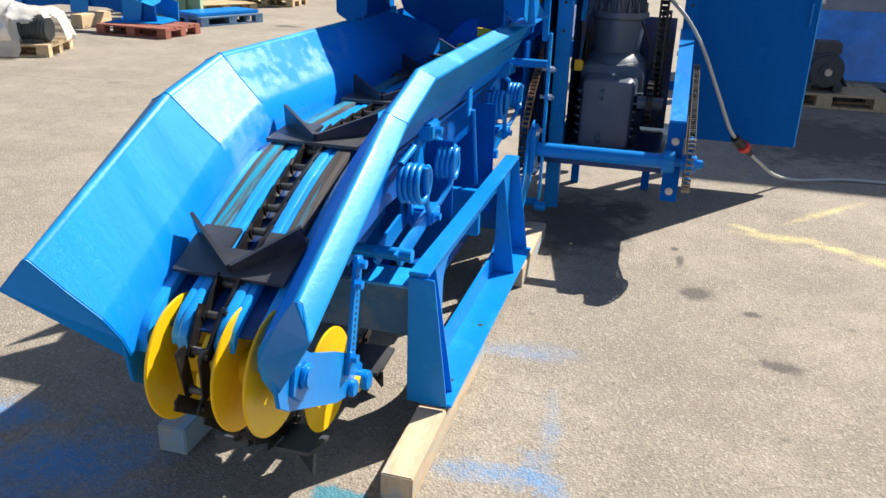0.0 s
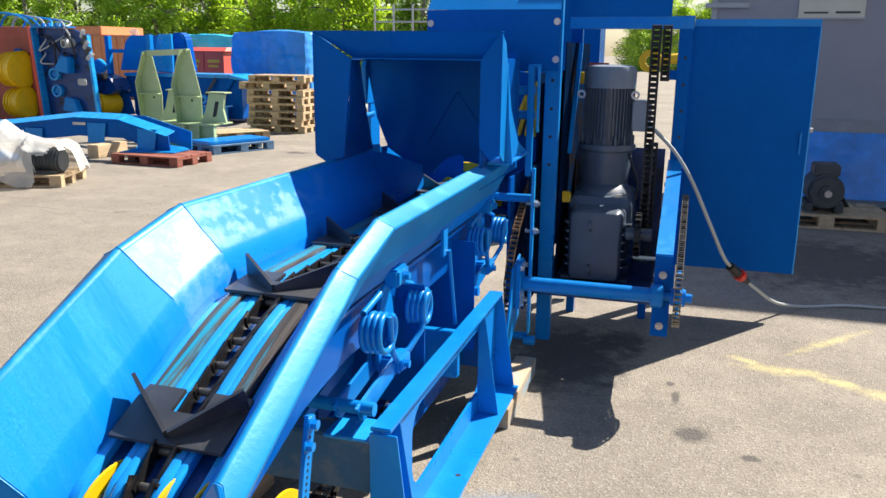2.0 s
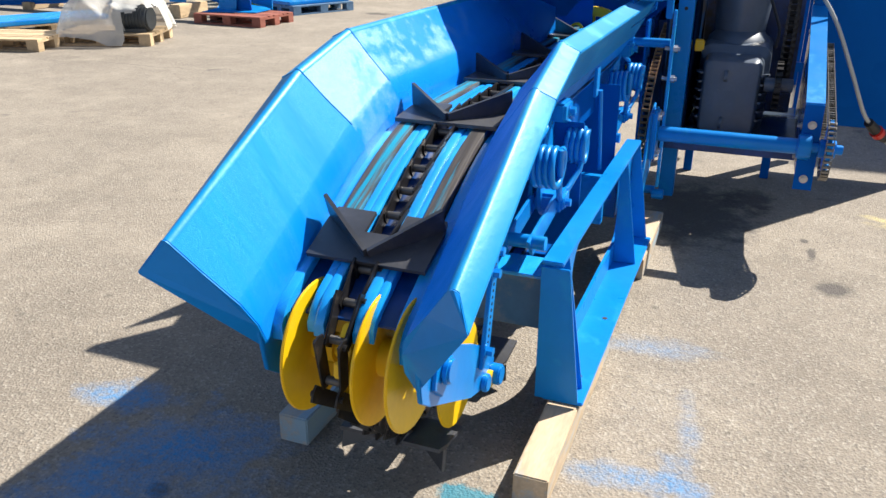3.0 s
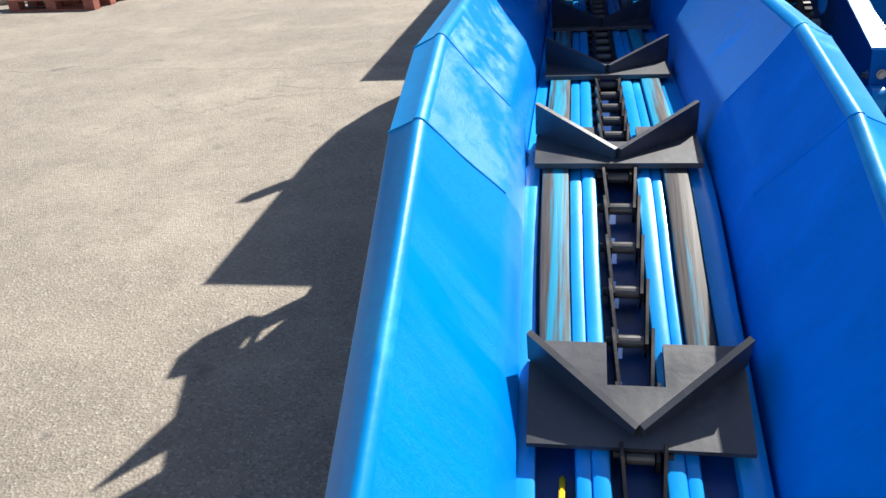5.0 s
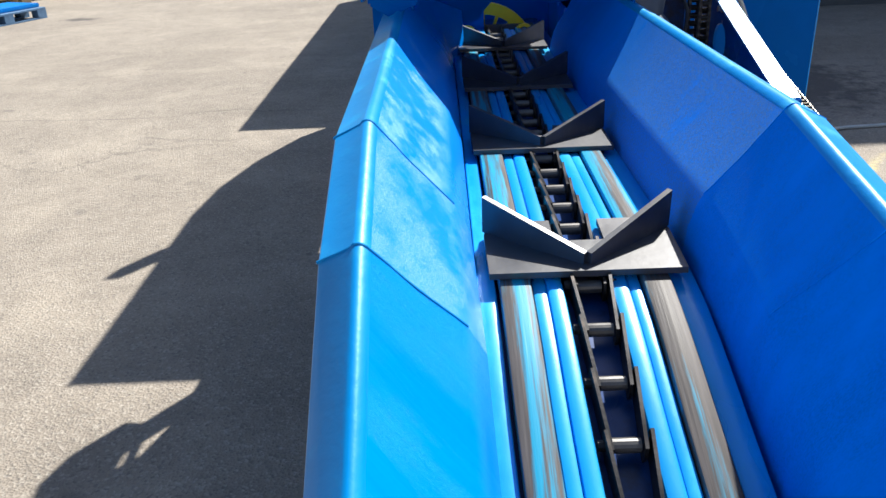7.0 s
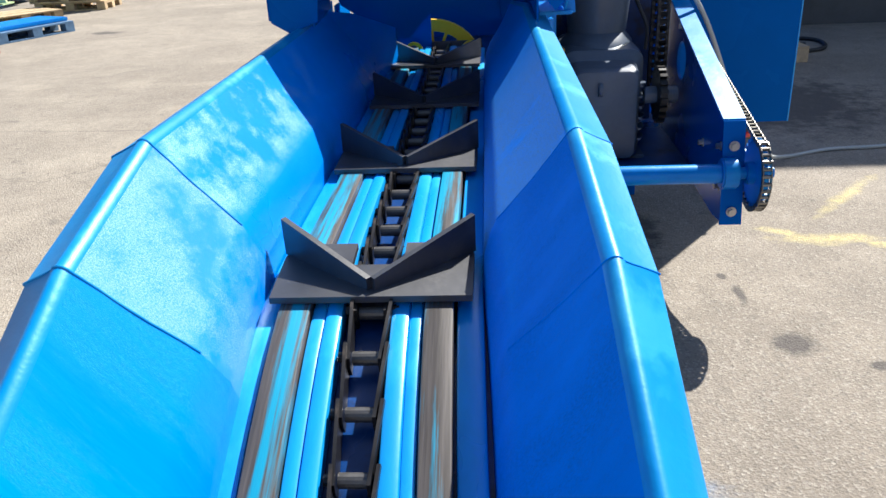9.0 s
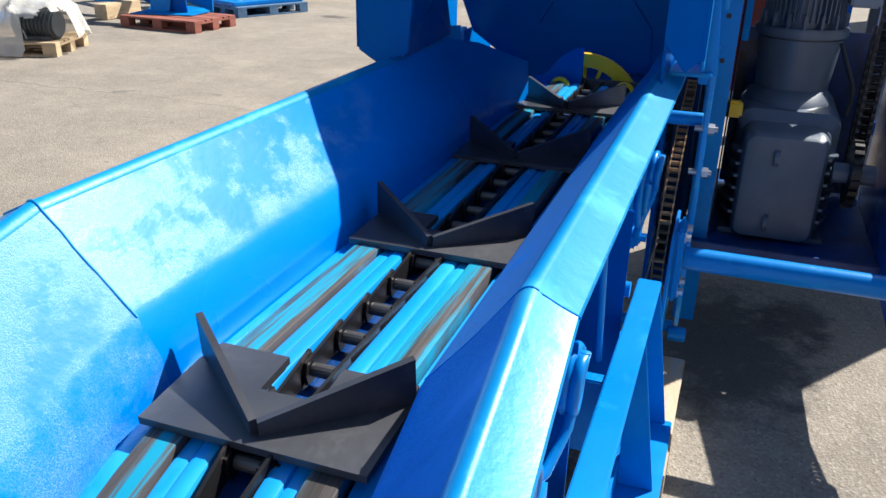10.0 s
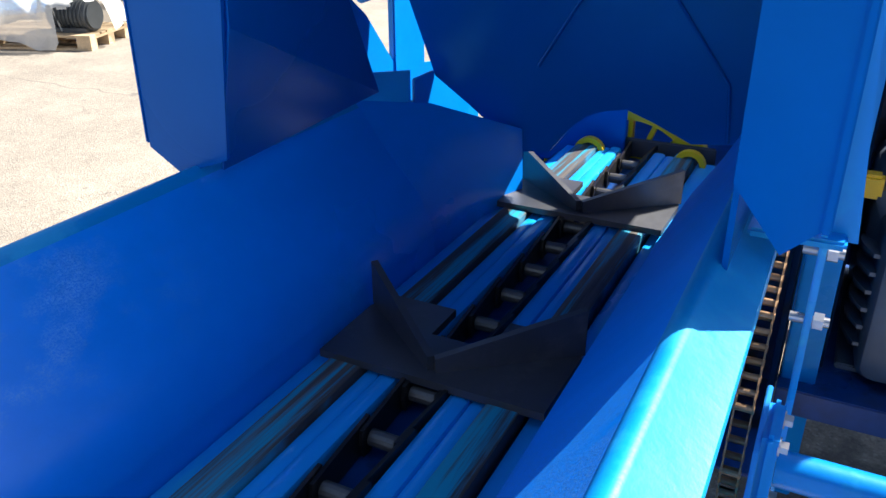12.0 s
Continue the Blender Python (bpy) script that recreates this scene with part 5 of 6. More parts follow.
nx = 60
rows = []
for j in range(9):
    z = 0.78 * j / 8
    rows.append([b.verts.new((2.05 + 1.25 * i / nx, 11.20 - 0.10 * (1 - j / 8) + 0.035 * noise.noise(Vector((i * 0.06, j * 0.5, 3))), z)) for i in range(nx + 1)])
for r0, r1 in zip(rows, rows[1:]):
    for i in range(nx):
        b.faces.new((r0[i], r0[i + 1], r1[i + 1], r1[i]))
part("base_tarpaulin", b, TARP, wall, "blue tarpaulin skirt", smooth=60)
part("base", box(1.3, 14.0, 11.32, 11.40, 0.0, 0.80), DARKGREY, wall)
part("corner_post", box(0.93, 1.0, 11.28, 11.42, 0.8, 2.9, 0.01), CABLE, wall)
part("corner_bar", box(0.85, 1.35, 11.20, 11.26, 2.20, 2.26, 0.01), CABLE, wall)
hall = thing("wall_hall", (12, 12, 0), "plain grey wall of a tall hall beside the yard", "wall", kind="structure")
part("panel", box(4.64, 24.0, 11.5, 20.0, 0.0, 7.0, 0.02), WALLGREY, hall)
# Unseen wall added behind the camera; it dims reflections of the low sky.
back_blocker = thing("wall_back_hall", (0, -16, 0), "unseen plain grey wall added to block the sky behind the yard", "wall", kind="structure")
part("panel", box(-24.0, 24.0, -17.0, -16.0, 0.0, 8.0, 0.02), WALLGREY, back_blocker)
sign = thing("wall_sign", (2.25, 11.29, 2.1), "pale sign board with a line of small dark print", "sign")
part("board", box(1.90, 2.61, 11.27, 11.295, 2.09, 2.75, 0.003), SIGNWHITE, sign)
part("board_frame", box(1.88, 2.63, 11.262, 11.296, 2.07, 2.092, 0.002), CABLE, sign)
part("print_bar", box(1.96, 2.22, 11.264, 11.272, 2.135, 2.155), INK, sign)
part("print_bar", box(2.30, 2.56, 11.264, 11.272, 2.135, 2.160), INK, sign)
part("print_bar", box(2.05, 2.45, 11.264, 11.272, 2.30, 2.40), mat("sign_green", (0.05, 0.25, 0.08), 0.6), sign)


def pallet(at, turn, wood, label, name="pallet", group="pallets in the yard"):
    """A euro pallet: seven deck boards, nine blocks, three runners."""
    p = thing(name, (0, 0, 0), label, "pallet", group)
    for i in range(7):
        y = -0.4 + i * 0.1133
        part("deck_board", box(-0.6, 0.6, y, y + (0.115 if i % 3 == 0 else 0.085), 0.122, 0.144, 0.002), wood, p)
    for x in (-0.6, -0.072, 0.456):
        part("stringer_board", box(x, x + 0.145, -0.4, 0.4, 0.100, 0.1215, 0.002), wood, p)
        for y in (-0.4, -0.06, 0.28):
            part("block", box(x, x + 0.145, y, y + 0.12, 0.022, 0.0995, 0.002), wood, p)
    for y in (-0.4, -0.06, 0.28):
        part("runner", box(-0.6, 0.6, y, y + 0.12, 0.0, 0.0215, 0.002), wood, p)
    p.matrix_basis = pose(*at, 0, 0, turn)
    return p


first = pallet((-7.17, 8.74, 0), 20, WOOD, "weathered wooden pallet under a wrapped load")


def pallet_copy(x, y, z, turn, label=None):
    o = copy_thing(first, pose(x, y, z, 0, 0, turn))
    if label:
        o["label"] = label
    return o


for i in range(8):
    shift = -0.22 if i == 6 else 0.0
    pallet_copy(-7.35 + shift + random.uniform(-0.05, 0.05), 15.9 + random.uniform(-0.05, 0.05), 0.1445 * i, 4 + random.uniform(-3, 3), "wooden pallet in a tall stack")
red = pallet((-6.75, 10.95, 0), -4, REDWOOD, "red-stained wooden pallet with a blue sheet on it")
bp = pallet((-6.62, 12.65, 0), 66, mat("blue_stained_wood", (0.10, 0.20, 0.34), 0.7, var=0.3, scale=10), "blue-sprayed wooden pallet beside the green frame")
pallet_copy(-7.6, 14.3, 0, 55, "wooden pallet beside the green frame")
pallet_copy(-8.65, 9.12, 0, 62, "wooden pallet with a blue plate on it")
pallet_copy(-8.05, 7.95, 0, 15, "empty wooden pallet on the asphalt")
pallet_copy(2.13, 9.55, 0, 2, "wooden pallet under a spare motor")

sheet = thing("sheet_offcut", (-6.9, 11.0, 0.145), "bent blue sheet-steel offcut lying on a pallet", "sheet metal")
part("sheet", loft([[(-7.3, 10.7, 0.15), (-6.5, 10.9, 0.15), (-6.5, 10.9, 0.16), (-7.3, 10.7, 0.16)], [(-7.25, 11.0, 0.17), (-6.5, 11.3, 0.16), (-6.5, 11.3, 0.17), (-7.25, 11.0, 0.18)], [(-7.3, 11.2, 0.25), (-6.7, 11.45, 0.17), (-6.7, 11.45, 0.18), (-7.3, 11.2, 0.26)]]), BLUE, sheet)
sheet2 = thing("sheet_offcut", (-6.6, 12.6, 0.145), "flat blue steel bar lying on a pallet", "sheet metal")
part("sheet", box(-0.6, 0.6, -0.3, 0.3, 0.0, 0.05, 0.01, m=pose(-6.62, 12.65, 0.147, 0, 0, 66)), BLUE, sheet2)
sheet3 = thing("sheet_offcut", (-8.65, 9.12, 0.145), "flat blue steel plate lying on a pallet", "sheet metal")
part("sheet", box(-0.7, 0.7, -0.4, 0.4, 0.0, 0.06, 0.01, m=pose(-8.65, 9.12, 0.147, 0, 0, 62)), LIGHTBLUE, sheet3)


def wrapped_load():
    """A motor on a pallet under a loose sheet of film: peaks over the load, folds and a ragged hem that hangs past the deck."""
    root = thing("wrapped_load", (-7.07, 8.69, 0.145), "milky plastic film draped over a motor on a pallet", "wrapped motor")
    b = bmesh.new()
    n, rings = 96, 30
    m = pose(-7.10, 8.71, 0, 0, 0, 20)
    grid = []
    for j in range(rings + 1):
        f = j / rings
        r, fall = min(1.0, f / 0.5) ** 0.85, max(0.0, (f - 0.5) / 0.5)
        loop = []
        for i in range(n):
            a = i * math.tau / n
            c, d = math.cos(a), math.sin(a)
            square = (abs(c) ** 4 + abs(d) ** 4) ** -0.25
            u, v = 0.60 * c * square * r, 0.40 * d * square * r
            top = float(np.interp(u, (-0.6, -0.38, -0.22, 0.0, 0.25, 0.5, 0.6), (0.44, 0.62, 0.80, 0.64, 0.55, 0.58, 0.50)))
            top -= 0.30 * (abs(v) / 0.40) ** 1.6 * (1.0 if u < 0.1 else 0.45)
            hem = 0.10 + 0.16 * noise.noise(Vector((c * 1.6, d * 1.6, 9))) + (0.12 if -1.2 < math.atan2(d, c) < -0.3 else 0.0)
            z = top + (max(0.014, hem) - top) * fall
            fold = noise.noise(Vector((c * 5.5, d * 5.5, 2.0 + 0.6 * f)))
            out = 1 + 0.12 * fall + 0.16 * fold * fall
            crease = 0.030 * abs(noise.noise(Vector((u * 7, v * 7, 3)))) + 0.05 * noise.noise(Vector((u * 3, v * 3, 6)))
            loop.append(b.verts.new(m @ Vector((u * out, v * out, max(0.014, z + crease * (1 - 0.6 * fall))))))
        grid.append(loop)
    for j in range(rings):
        for i in range(n):
            a = math.atan2(math.sin((i + 0.5) * math.tau / n), math.cos((i + 0.5) * math.tau / n))
            gap = 0.42 + 0.16 * abs(a + 0.72) / 0.5 + 0.05 * math.sin(a * 17)
            if -1.20 < a < -0.30 and j / rings > gap:
                continue  # the sheet is drawn aside in front of the motor
            b.faces.new((grid[j][i], grid[j][(i + 1) % n], grid[j + 1][(i + 1) % n], grid[j + 1][i]))
    bmesh.ops.remove_doubles(b, verts=b.verts, dist=0.0004)
    for v in [v for v in b.verts if not v.link_faces]:
        b.verts.remove(v)
    part("film", b, FILM, root, smooth=80)
    mot = cyl(m @ Vector((0.05, -0.05, 0.30)), m @ Vector((0.50, -0.10, 0.30)), 0.15, 24, bevel=0.02)
    part("motor_body", mot, DARKGREY, root, "dark motor under the film", smooth=40)
    for k in range(9):
        part("motor_fin", ring(m @ Vector((0.10 + k * 0.042, -0.055 - k * 0.0045, 0.30)), m.to_3x3() @ Vector((1, -0.11, 0)), 0.165, 0.148, 0.008, 24), DARKGREY, root, smooth=40)
    part("motor_foot", box(0.08, 0.45, -0.22, 0.06, 0.146, 0.19, 0.005, m=m), DARKGREY, root)
    part("strap", tube([m @ Vector((0.20, -0.22, 0.16)), m @ Vector((0.10, -0.20, 0.46)), m @ Vector((0.0, 0.0, 0.66))], 0.008, 6), FILM, root)


wrapped_load()
spare = thing("electric_motor", (2.12, 9.4, 0.145), "dark grey electric motor lying on a pallet", "motor")
part("body", cyl((2.12, 9.22, 0.36), (2.12, 9.70, 0.36), 0.17, 32, bevel=0.02), DARKGREY, spare, smooth=40)
part("end_shield", cyl((2.12, 9.17, 0.36), (2.12, 9.225, 0.36), 0.155, 8), DARKGREY, spare)
part("shaft", cyl((2.12, 9.08, 0.36), (2.12, 9.18, 0.36), 0.035, 20), STEEL, spare, smooth=40)
part("hub", cyl((2.12, 9.13, 0.36), (2.12, 9.175, 0.36), 0.07, 20), DARKGREY, spare, smooth=40)
part("terminal_box", box(2.0, 2.24, 9.28, 9.56, 0.50, 0.62, 0.015), DARKGREY, spare)
for s in (-1, 1):
    part("foot", box(2.12 + s * 0.14 - 0.04, 2.12 + s * 0.14 + 0.04, 9.25, 9.65, 0.146, 0.24, 0.01), DARKGREY, spare)
hose = thing("black_cable", (2.8, 10.0, 0), "black rubber cable looped on the asphalt", "cable")
part("loop", tube(smooth_line([(2.3, 9.6, 0.3), (2.5, 9.75, 0.05), (2.75, 9.6, 0.02), (3.1, 9.75, 0.02), (3.2, 10.2, 0.02), (2.9, 10.4, 0.02), (2.6, 10.3, 0.03), (2.5, 10.0, 0.04), (2.8, 9.8, 0.05), (3.0, 10.0, 0.02)], 8), 0.02, 8), RUBBER, hose, smooth=60)

# ---- yard: stored machine parts ----
spare_trough = thing("spare_trough", (-8.6, 11.0, 0.25), "bright blue bent trough section lying on timber blocks", "machine part")
prof = [(-12.2, 0.30), (-9.65, 0.47), (-8.3, 0.63), (-7.5, 0.62), (-6.66, 0.40)]
for (xa, za), (xb, zb) in zip(prof, prof[1:]):
    # Deep blue on the shaded side, light blue on the sunlit lip.
    part("side", loft([[(xa, 11.0, za), (xa, 11.02, za), (xa, 11.06, za - 0.30), (xa, 11.04, za - 0.30)], [(xb, 11.0, zb), (xb, 11.02, zb), (xb, 11.06, zb - 0.30), (xb, 11.04, zb - 0.30)]]), DEEP, spare_trough)
    part("top_lip", loft([[(xa, 10.96, za - 0.01), (xa, 11.16, za + 0.06), (xa, 11.18, za + 0.05), (xa, 11.16, za + 0.03)], [(xb, 10.96, zb - 0.01), (xb, 11.16, zb + 0.06), (xb, 11.18, zb + 0.05), (xb, 11.16, zb + 0.03)]]), LIGHTBLUE, spare_trough)
    part("far_side", loft([[(xa, 11.60, za), (xa, 11.62, za), (xa, 11.60, za - 0.28), (xa, 11.58, za - 0.28)], [(xb, 11.60, zb), (xb, 11.62, zb), (xb, 11.60, zb - 0.28), (xb, 11.58, zb - 0.28)]]), BLUE, spare_trough)
for x, z in ((-9.3, 0.40), (-8.1, 0.52), (-7.2, 0.46)):
    part("web_plate", prism([(x, z - 0.28), (x + 0.30, z - 0.28), (x + 0.36, z + 0.02), (x + 0.02, z + 0.02)], "y", 10.985, 10.997), BLUE, spare_trough)
part("slot_mark", box(-8.36, -8.12, 10.992, 10.999, 0.50, 0.54), STEEL, spare_trough)
for x in (-11.0, -9.4, -8.0):
    tagged(put("timber_block", box(x - 0.1, x + 0.1, 10.95, 11.65, 0, 0.12 if x < -9 else 0.2, 0.01), WOOD), "wooden block under the spare trough", "timber", "blocks under the trough")

green = thing("green_frame", (-7.9, 13.2, 0), "sage green welded steel gate frame with bearing saddles", "machine part")


def green_leg(cx, cy, top, w):
    """A bent channel upright: a broad web that leans in at the top, a flange along its edge and a saddle beside it."""
    web = [(cx, 0.10), (cx + w, 0.10), (cx + w + 0.02, 0.85), (cx + w - 0.16, top), (cx + 0.10, top), (cx - 0.10, 1.05), (cx - 0.06, 0.55)]
    part("upright", prism(web, "y", cy, cy + 0.02, 0.004), GREEN, green)
    for (a, za), (c, zc) in (((cx, 0.10), (cx - 0.10, 1.05)), ((cx - 0.10, 1.05), (cx + 0.10, top))):
        part("upright_flange", loft([[(a, cy - 0.14, za), (a, cy + 0.16, za), (a + 0.018, cy + 0.16, za), (a + 0.018, cy - 0.14, za)], [(c, cy - 0.14, zc), (c, cy + 0.16, zc), (c + 0.018, cy + 0.16, zc), (c + 0.018, cy - 0.14, zc)]]), GREEN, green)
    part("upright_rib", box(cx - 0.06, cx + w + 0.01, cy - 0.10, cy - 0.002, 0.84, 0.86, 0.002), GREEN, green)
    part("hole", cyl((cx + w * 0.55, cy - 0.002, 0.78), (cx + w * 0.55, cy + 0.004, 0.78), 0.022, 16), RUBBER, green)
    sx = cx + w + 0.03
    part("saddle", prism([(sx, 0.42), (sx + 0.12, 0.30), (sx + 0.30, 0.42), (sx + 0.52, 0.42), (sx + 0.46, 0.66), (sx + 0.52, 0.90), (sx + 0.20, 0.92), (sx + 0.13, 0.62)], "y", cy - 0.10, cy - 0.04, 0.008), GREEN, green)
    part("saddle_slot", prism([(sx + 0.26, 0.52), (sx + 0.33, 0.52), (sx + 0.40, 0.78), (sx + 0.33, 0.78)], "y", cy - 0.106, cy - 0.101), RUBBER, green)
    part("saddle_top", box(sx + 0.18, sx + 0.56, cy - 0.16, cy + 0.06, 0.92, 0.94, 0.003), GREEN, green)


green_leg(-8.92, 13.55, 1.60, 0.34)
green_leg(-7.80, 13.05, 1.64, 0.38)
part("tie_beam", loft([[(-8.82, 13.50, 1.52), (-8.82, 13.60, 1.52), (-8.82, 13.60, 1.62), (-8.82, 13.50, 1.62)], [(-7.62, 13.02, 1.56), (-7.62, 13.12, 1.56), (-7.62, 13.12, 1.66), (-7.62, 13.02, 1.66)]]), GREEN, green)
part("base_top", box(-8.15, -6.95, 12.70, 13.30, 0.385, 0.41, 0.004), GREEN, green)
part("base_foot", box(-8.20, -6.95, 12.72, 13.28, 0.0, 0.025, 0.004), GREEN, green)
part("base_web", box(-8.16, -6.98, 12.80, 12.82, 0.025, 0.385, 0.003), GREEN, green)
for k in range(5):
    part("stiffener", box(-8.15 + k * 0.288, -8.13 + k * 0.288, 12.72, 12.80, 0.025, 0.385, 0.002), GREEN, green)
part("base_beam", box(-9.0, -7.9, 13.35, 13.75, 0.0, 0.10, 0.004), GREEN, green)

# large debarking machine standing on its side
big = thing("debarking_machine", (-13.2, 16.2, 0), "large blue and red debarking machine with yellow ribbed wheels", "machine")
part("side_plate", box(-16.5, -13.20, 15.50, 15.56, 0.05, 2.08, 0.01), RED, big, "red primed side plate")
part("red_edge", loft([[(-13.24, 15.40, 2.10), (-13.17, 15.40, 2.10), (-13.17, 15.50, 2.10), (-13.24, 15.50, 2.10)], [(-13.10, 15.40, 0.10), (-13.03, 15.40, 0.10), (-13.03, 15.50, 0.10), (-13.10, 15.50, 0.10)]]), REDBOX, big)
# Navy puts the shade of the recess into this plate's colour.
part("front_plate", prism([(-13.16, 2.07), (-12.2, 2.05), (-11.86, 1.90), (-11.72, 0.2), (-13.05, 0.1)], "y", 15.62, 15.70, 0.01), NAVY, big)
part("body_shell", box(-16.4, -12.3, 15.72, 16.3, 0.05, 1.95, 0.03), DEEP, big)
part("frame_edge", loft([[(-11.90, 15.60, 1.92), (-11.84, 15.60, 1.92), (-11.84, 15.70, 1.92), (-11.90, 15.70, 1.92)], [(-11.77, 15.60, 0.15), (-11.70, 15.60, 0.15), (-11.70, 15.70, 0.15), (-11.77, 15.70, 0.15)]]), LIGHTBLUE, big)
part("frame_edge", box(-13.18, -12.2, 15.44, 15.70, 2.07, 2.10, 0.004), BLUE, big)
part("frame_edge", loft([[(-13.17, 15.42, 2.08), (-13.14, 15.42, 2.08), (-13.14, 15.60, 2.08), (-13.17, 15.60, 2.08)], [(-13.03, 15.42, 0.1), (-13.0, 15.42, 0.1), (-13.0, 15.60, 0.1), (-13.03, 15.60, 0.1)]]), LIGHTBLUE, big)
for x, z, r in ((-13.56, 1.17, 0.40), (-13.50, 0.45, 0.34)):
    w = part("wheel", cyl((x - 0.24, 15.36, z), (x + 0.22, 15.30, z), r * 0.86, 32, r2=r * 0.97, bevel=0.03), YELLOW, big, "yellow ribbed wheel", smooth=40)
    for k in range(5):
        xx = x - 0.20 + k * 0.09
        part("rib", ring((xx, 15.34, z), (1, -0.13, 0), r * (0.94 + 0.02 * k), r * 0.8, 0.03, 32), YELLOW, w, smooth=40)
part("wheel_arch", box(-13.72, -13.5, 15.45, 15.5, 1.48, 1.62, 0.02), DEEP, big)
for x, z in ((-12.76, 1.08), (-12.72, 0.72)):
    part("port", ring((x, 15.58, z), (0, 1, 0), 0.135, 0.095, 0.10, 28), LIGHTBLUE, big, smooth=40)
    part("port_hub", cyl((x, 15.56, z), (x, 15.64, z), 0.085, 20, bevel=0.02), BLUE, big, smooth=40)
part("pipe", ring((-12.28, 15.52, 1.75), (0.25, 1, 0.1), 0.095, 0.07, 0.25, 24), CABLE, big, "grey pipe end", smooth=40)
part("pipe_bore", cyl((-12.26, 15.60, 1.75), (-12.25, 15.66, 1.75), 0.07, 20), RUBBER, big)
part("bracket", prism([(-12.66, 1.16), (-12.25, 1.10), (-12.22, 1.45), (-12.42, 1.50)], "y", 15.40, 15.62, 0.02), BLUE, big)
part("bracket", prism([(-12.55, 0.30), (-12.1, 0.25), (-12.2, 0.55), (-12.45, 0.60)], "y", 15.45, 15.62, 0.02), BLUE, big)
part("valve_block", box(-12.02, -11.80, 15.38, 15.44, 0.86, 1.0, 0.02), CABLE, big, "pale valve block")
HOSES = ((-13.05, 1.93, -12.6, 1.55, 0.14), (-12.95, 1.85, -12.45, 1.9, -0.30), (-12.85, 1.75, -12.75, 1.25, 0.2), (-12.4, 1.95, -12.2, 1.40, 0.15), (-13.0, 1.55, -12.8, 1.3, -0.1), (-12.5, 1.55, -12.3, 1.2, 0.1))
for k, (xa, za, xb, zb, sag) in enumerate(HOSES):
    part("hose", tube(smooth_line([(xa, 15.62, za), (xa + 0.1, 15.5, za - 0.05), ((xa + xb) / 2 + sag, 15.46, (za + zb) / 2 + sag), (xb, 15.62, zb)], 6), 0.018, 7), (RUBBER, CABLE, RUBBER)[k % 3], big, smooth=60)
for k in range(6):
    part("pipe_loop", tube(smooth_line([(-14.6 + k * 0.22, 15.7 + 0.1 * k, 2.05), (-14.3 + k * 0.22, 15.65 + 0.1 * k, 2.36 - 0.02 * k), (-13.7 + k * 0.2, 15.65 + 0.1 * k, 2.34 - 0.03 * k), (-13.25 + k * 0.14, 15.7, 2.06)], 6), 0.022, 7), (LIGHTBLUE, BLUE, CABLE)[k % 3], big, smooth=60)
for x in (-12.95, -12.80, -12.6, -12.42):
    part("fitting", box(x, x + 0.07, 15.5, 15.58, 2.10, 2.17, 0.012), BLUE, big)
part("hose", tube(smooth_line([(-12.5, 15.5, 2.1), (-12.35, 15.45, 2.2), (-12.25, 15.45, 2.05), (-12.2, 15.5, 1.9)], 6), 0.02, 7), CABLE, big, smooth=60)
for k in range(5):
    part("rag", box(-0.05, 0.05, -0.03, 0.03, -0.10, 0.10, 0.02, m=pose(-11.95 + 0.035 * k, 15.6, 1.95 - 0.12 * k, 10 * k, 25, 20 * k)), (FILM, DARKGREY)[k % 2], big)

# second blue assembly behind the green frame
asm = thing("machine_assembly", (-10.8, 17, 0), "blue machine assembly with a long bed, posts and yellow rollers", "machine")
part("bed", box(-12.0, -9.2, 16.9, 17.9, 1.02, 1.10, 0.015), LIGHTBLUE, asm)
part("bed_tip", loft([[(-9.2, 16.9, 1.02), (-9.2, 17.9, 1.02), (-9.2, 17.9, 1.10), (-9.2, 16.9, 1.10)], [(-8.45, 16.95, 0.90), (-8.45, 17.6, 0.90), (-8.45, 17.6, 0.93), (-8.45, 16.95, 0.93)]]), LIGHTBLUE, asm)
part("bed_side", prism([(-12.0, 0.55), (-9.6, 0.30), (-9.1, 1.02), (-12.0, 1.02)], "y", 16.97, 17.02, 0.01), DEEP, asm)
part("bed_base", box(-11.9, -9.0, 17.05, 17.8, 0.1, 1.0, 0.03), DEEP, asm)
part("foot_beam", box(-10.2, -9.2, 16.6, 16.8, 0.0, 0.40, 0.01), BLUE, asm)
part("foot_plate", box(-10.3, -9.1, 16.5, 16.85, 0.40, 0.43, 0.01), LIGHTBLUE, asm)
part("stay", cyl((-9.9, 16.8, 0.45), (-9.55, 16.9, 1.0), 0.035, 12), DARKGREY, asm, smooth=40)
part("lug", ring((-9.75, 16.7, 0.55), (0, 1, 0), 0.10, 0.05, 0.1, 20), LIGHTBLUE, asm, smooth=40)
part("lug", ring((-9.35, 16.7, 0.60), (0, 1, 0), 0.08, 0.05, 0.1, 20), CABLE, asm, smooth=40)
part("hood", prism([(-12.25, 1.15), (-10.9, 1.15), (-10.9, 1.95), (-11.9, 1.95), (-12.05, 1.80)], "y", 17.1, 17.9, 0.02), BLUE, asm)
part("hood_panel", prism([(-11.35, 1.12), (-10.72, 1.12), (-10.72, 1.98), (-11.05, 1.98)], "y", 17.0, 17.08, 0.01), LIGHTBLUE, asm)
part("hood_end", prism([(-10.88, 1.12), (-10.45, 1.12), (-10.55, 1.90), (-10.65, 2.02), (-10.88, 2.02)], "y", 17.3, 17.6, 0.03), DEEP, asm)
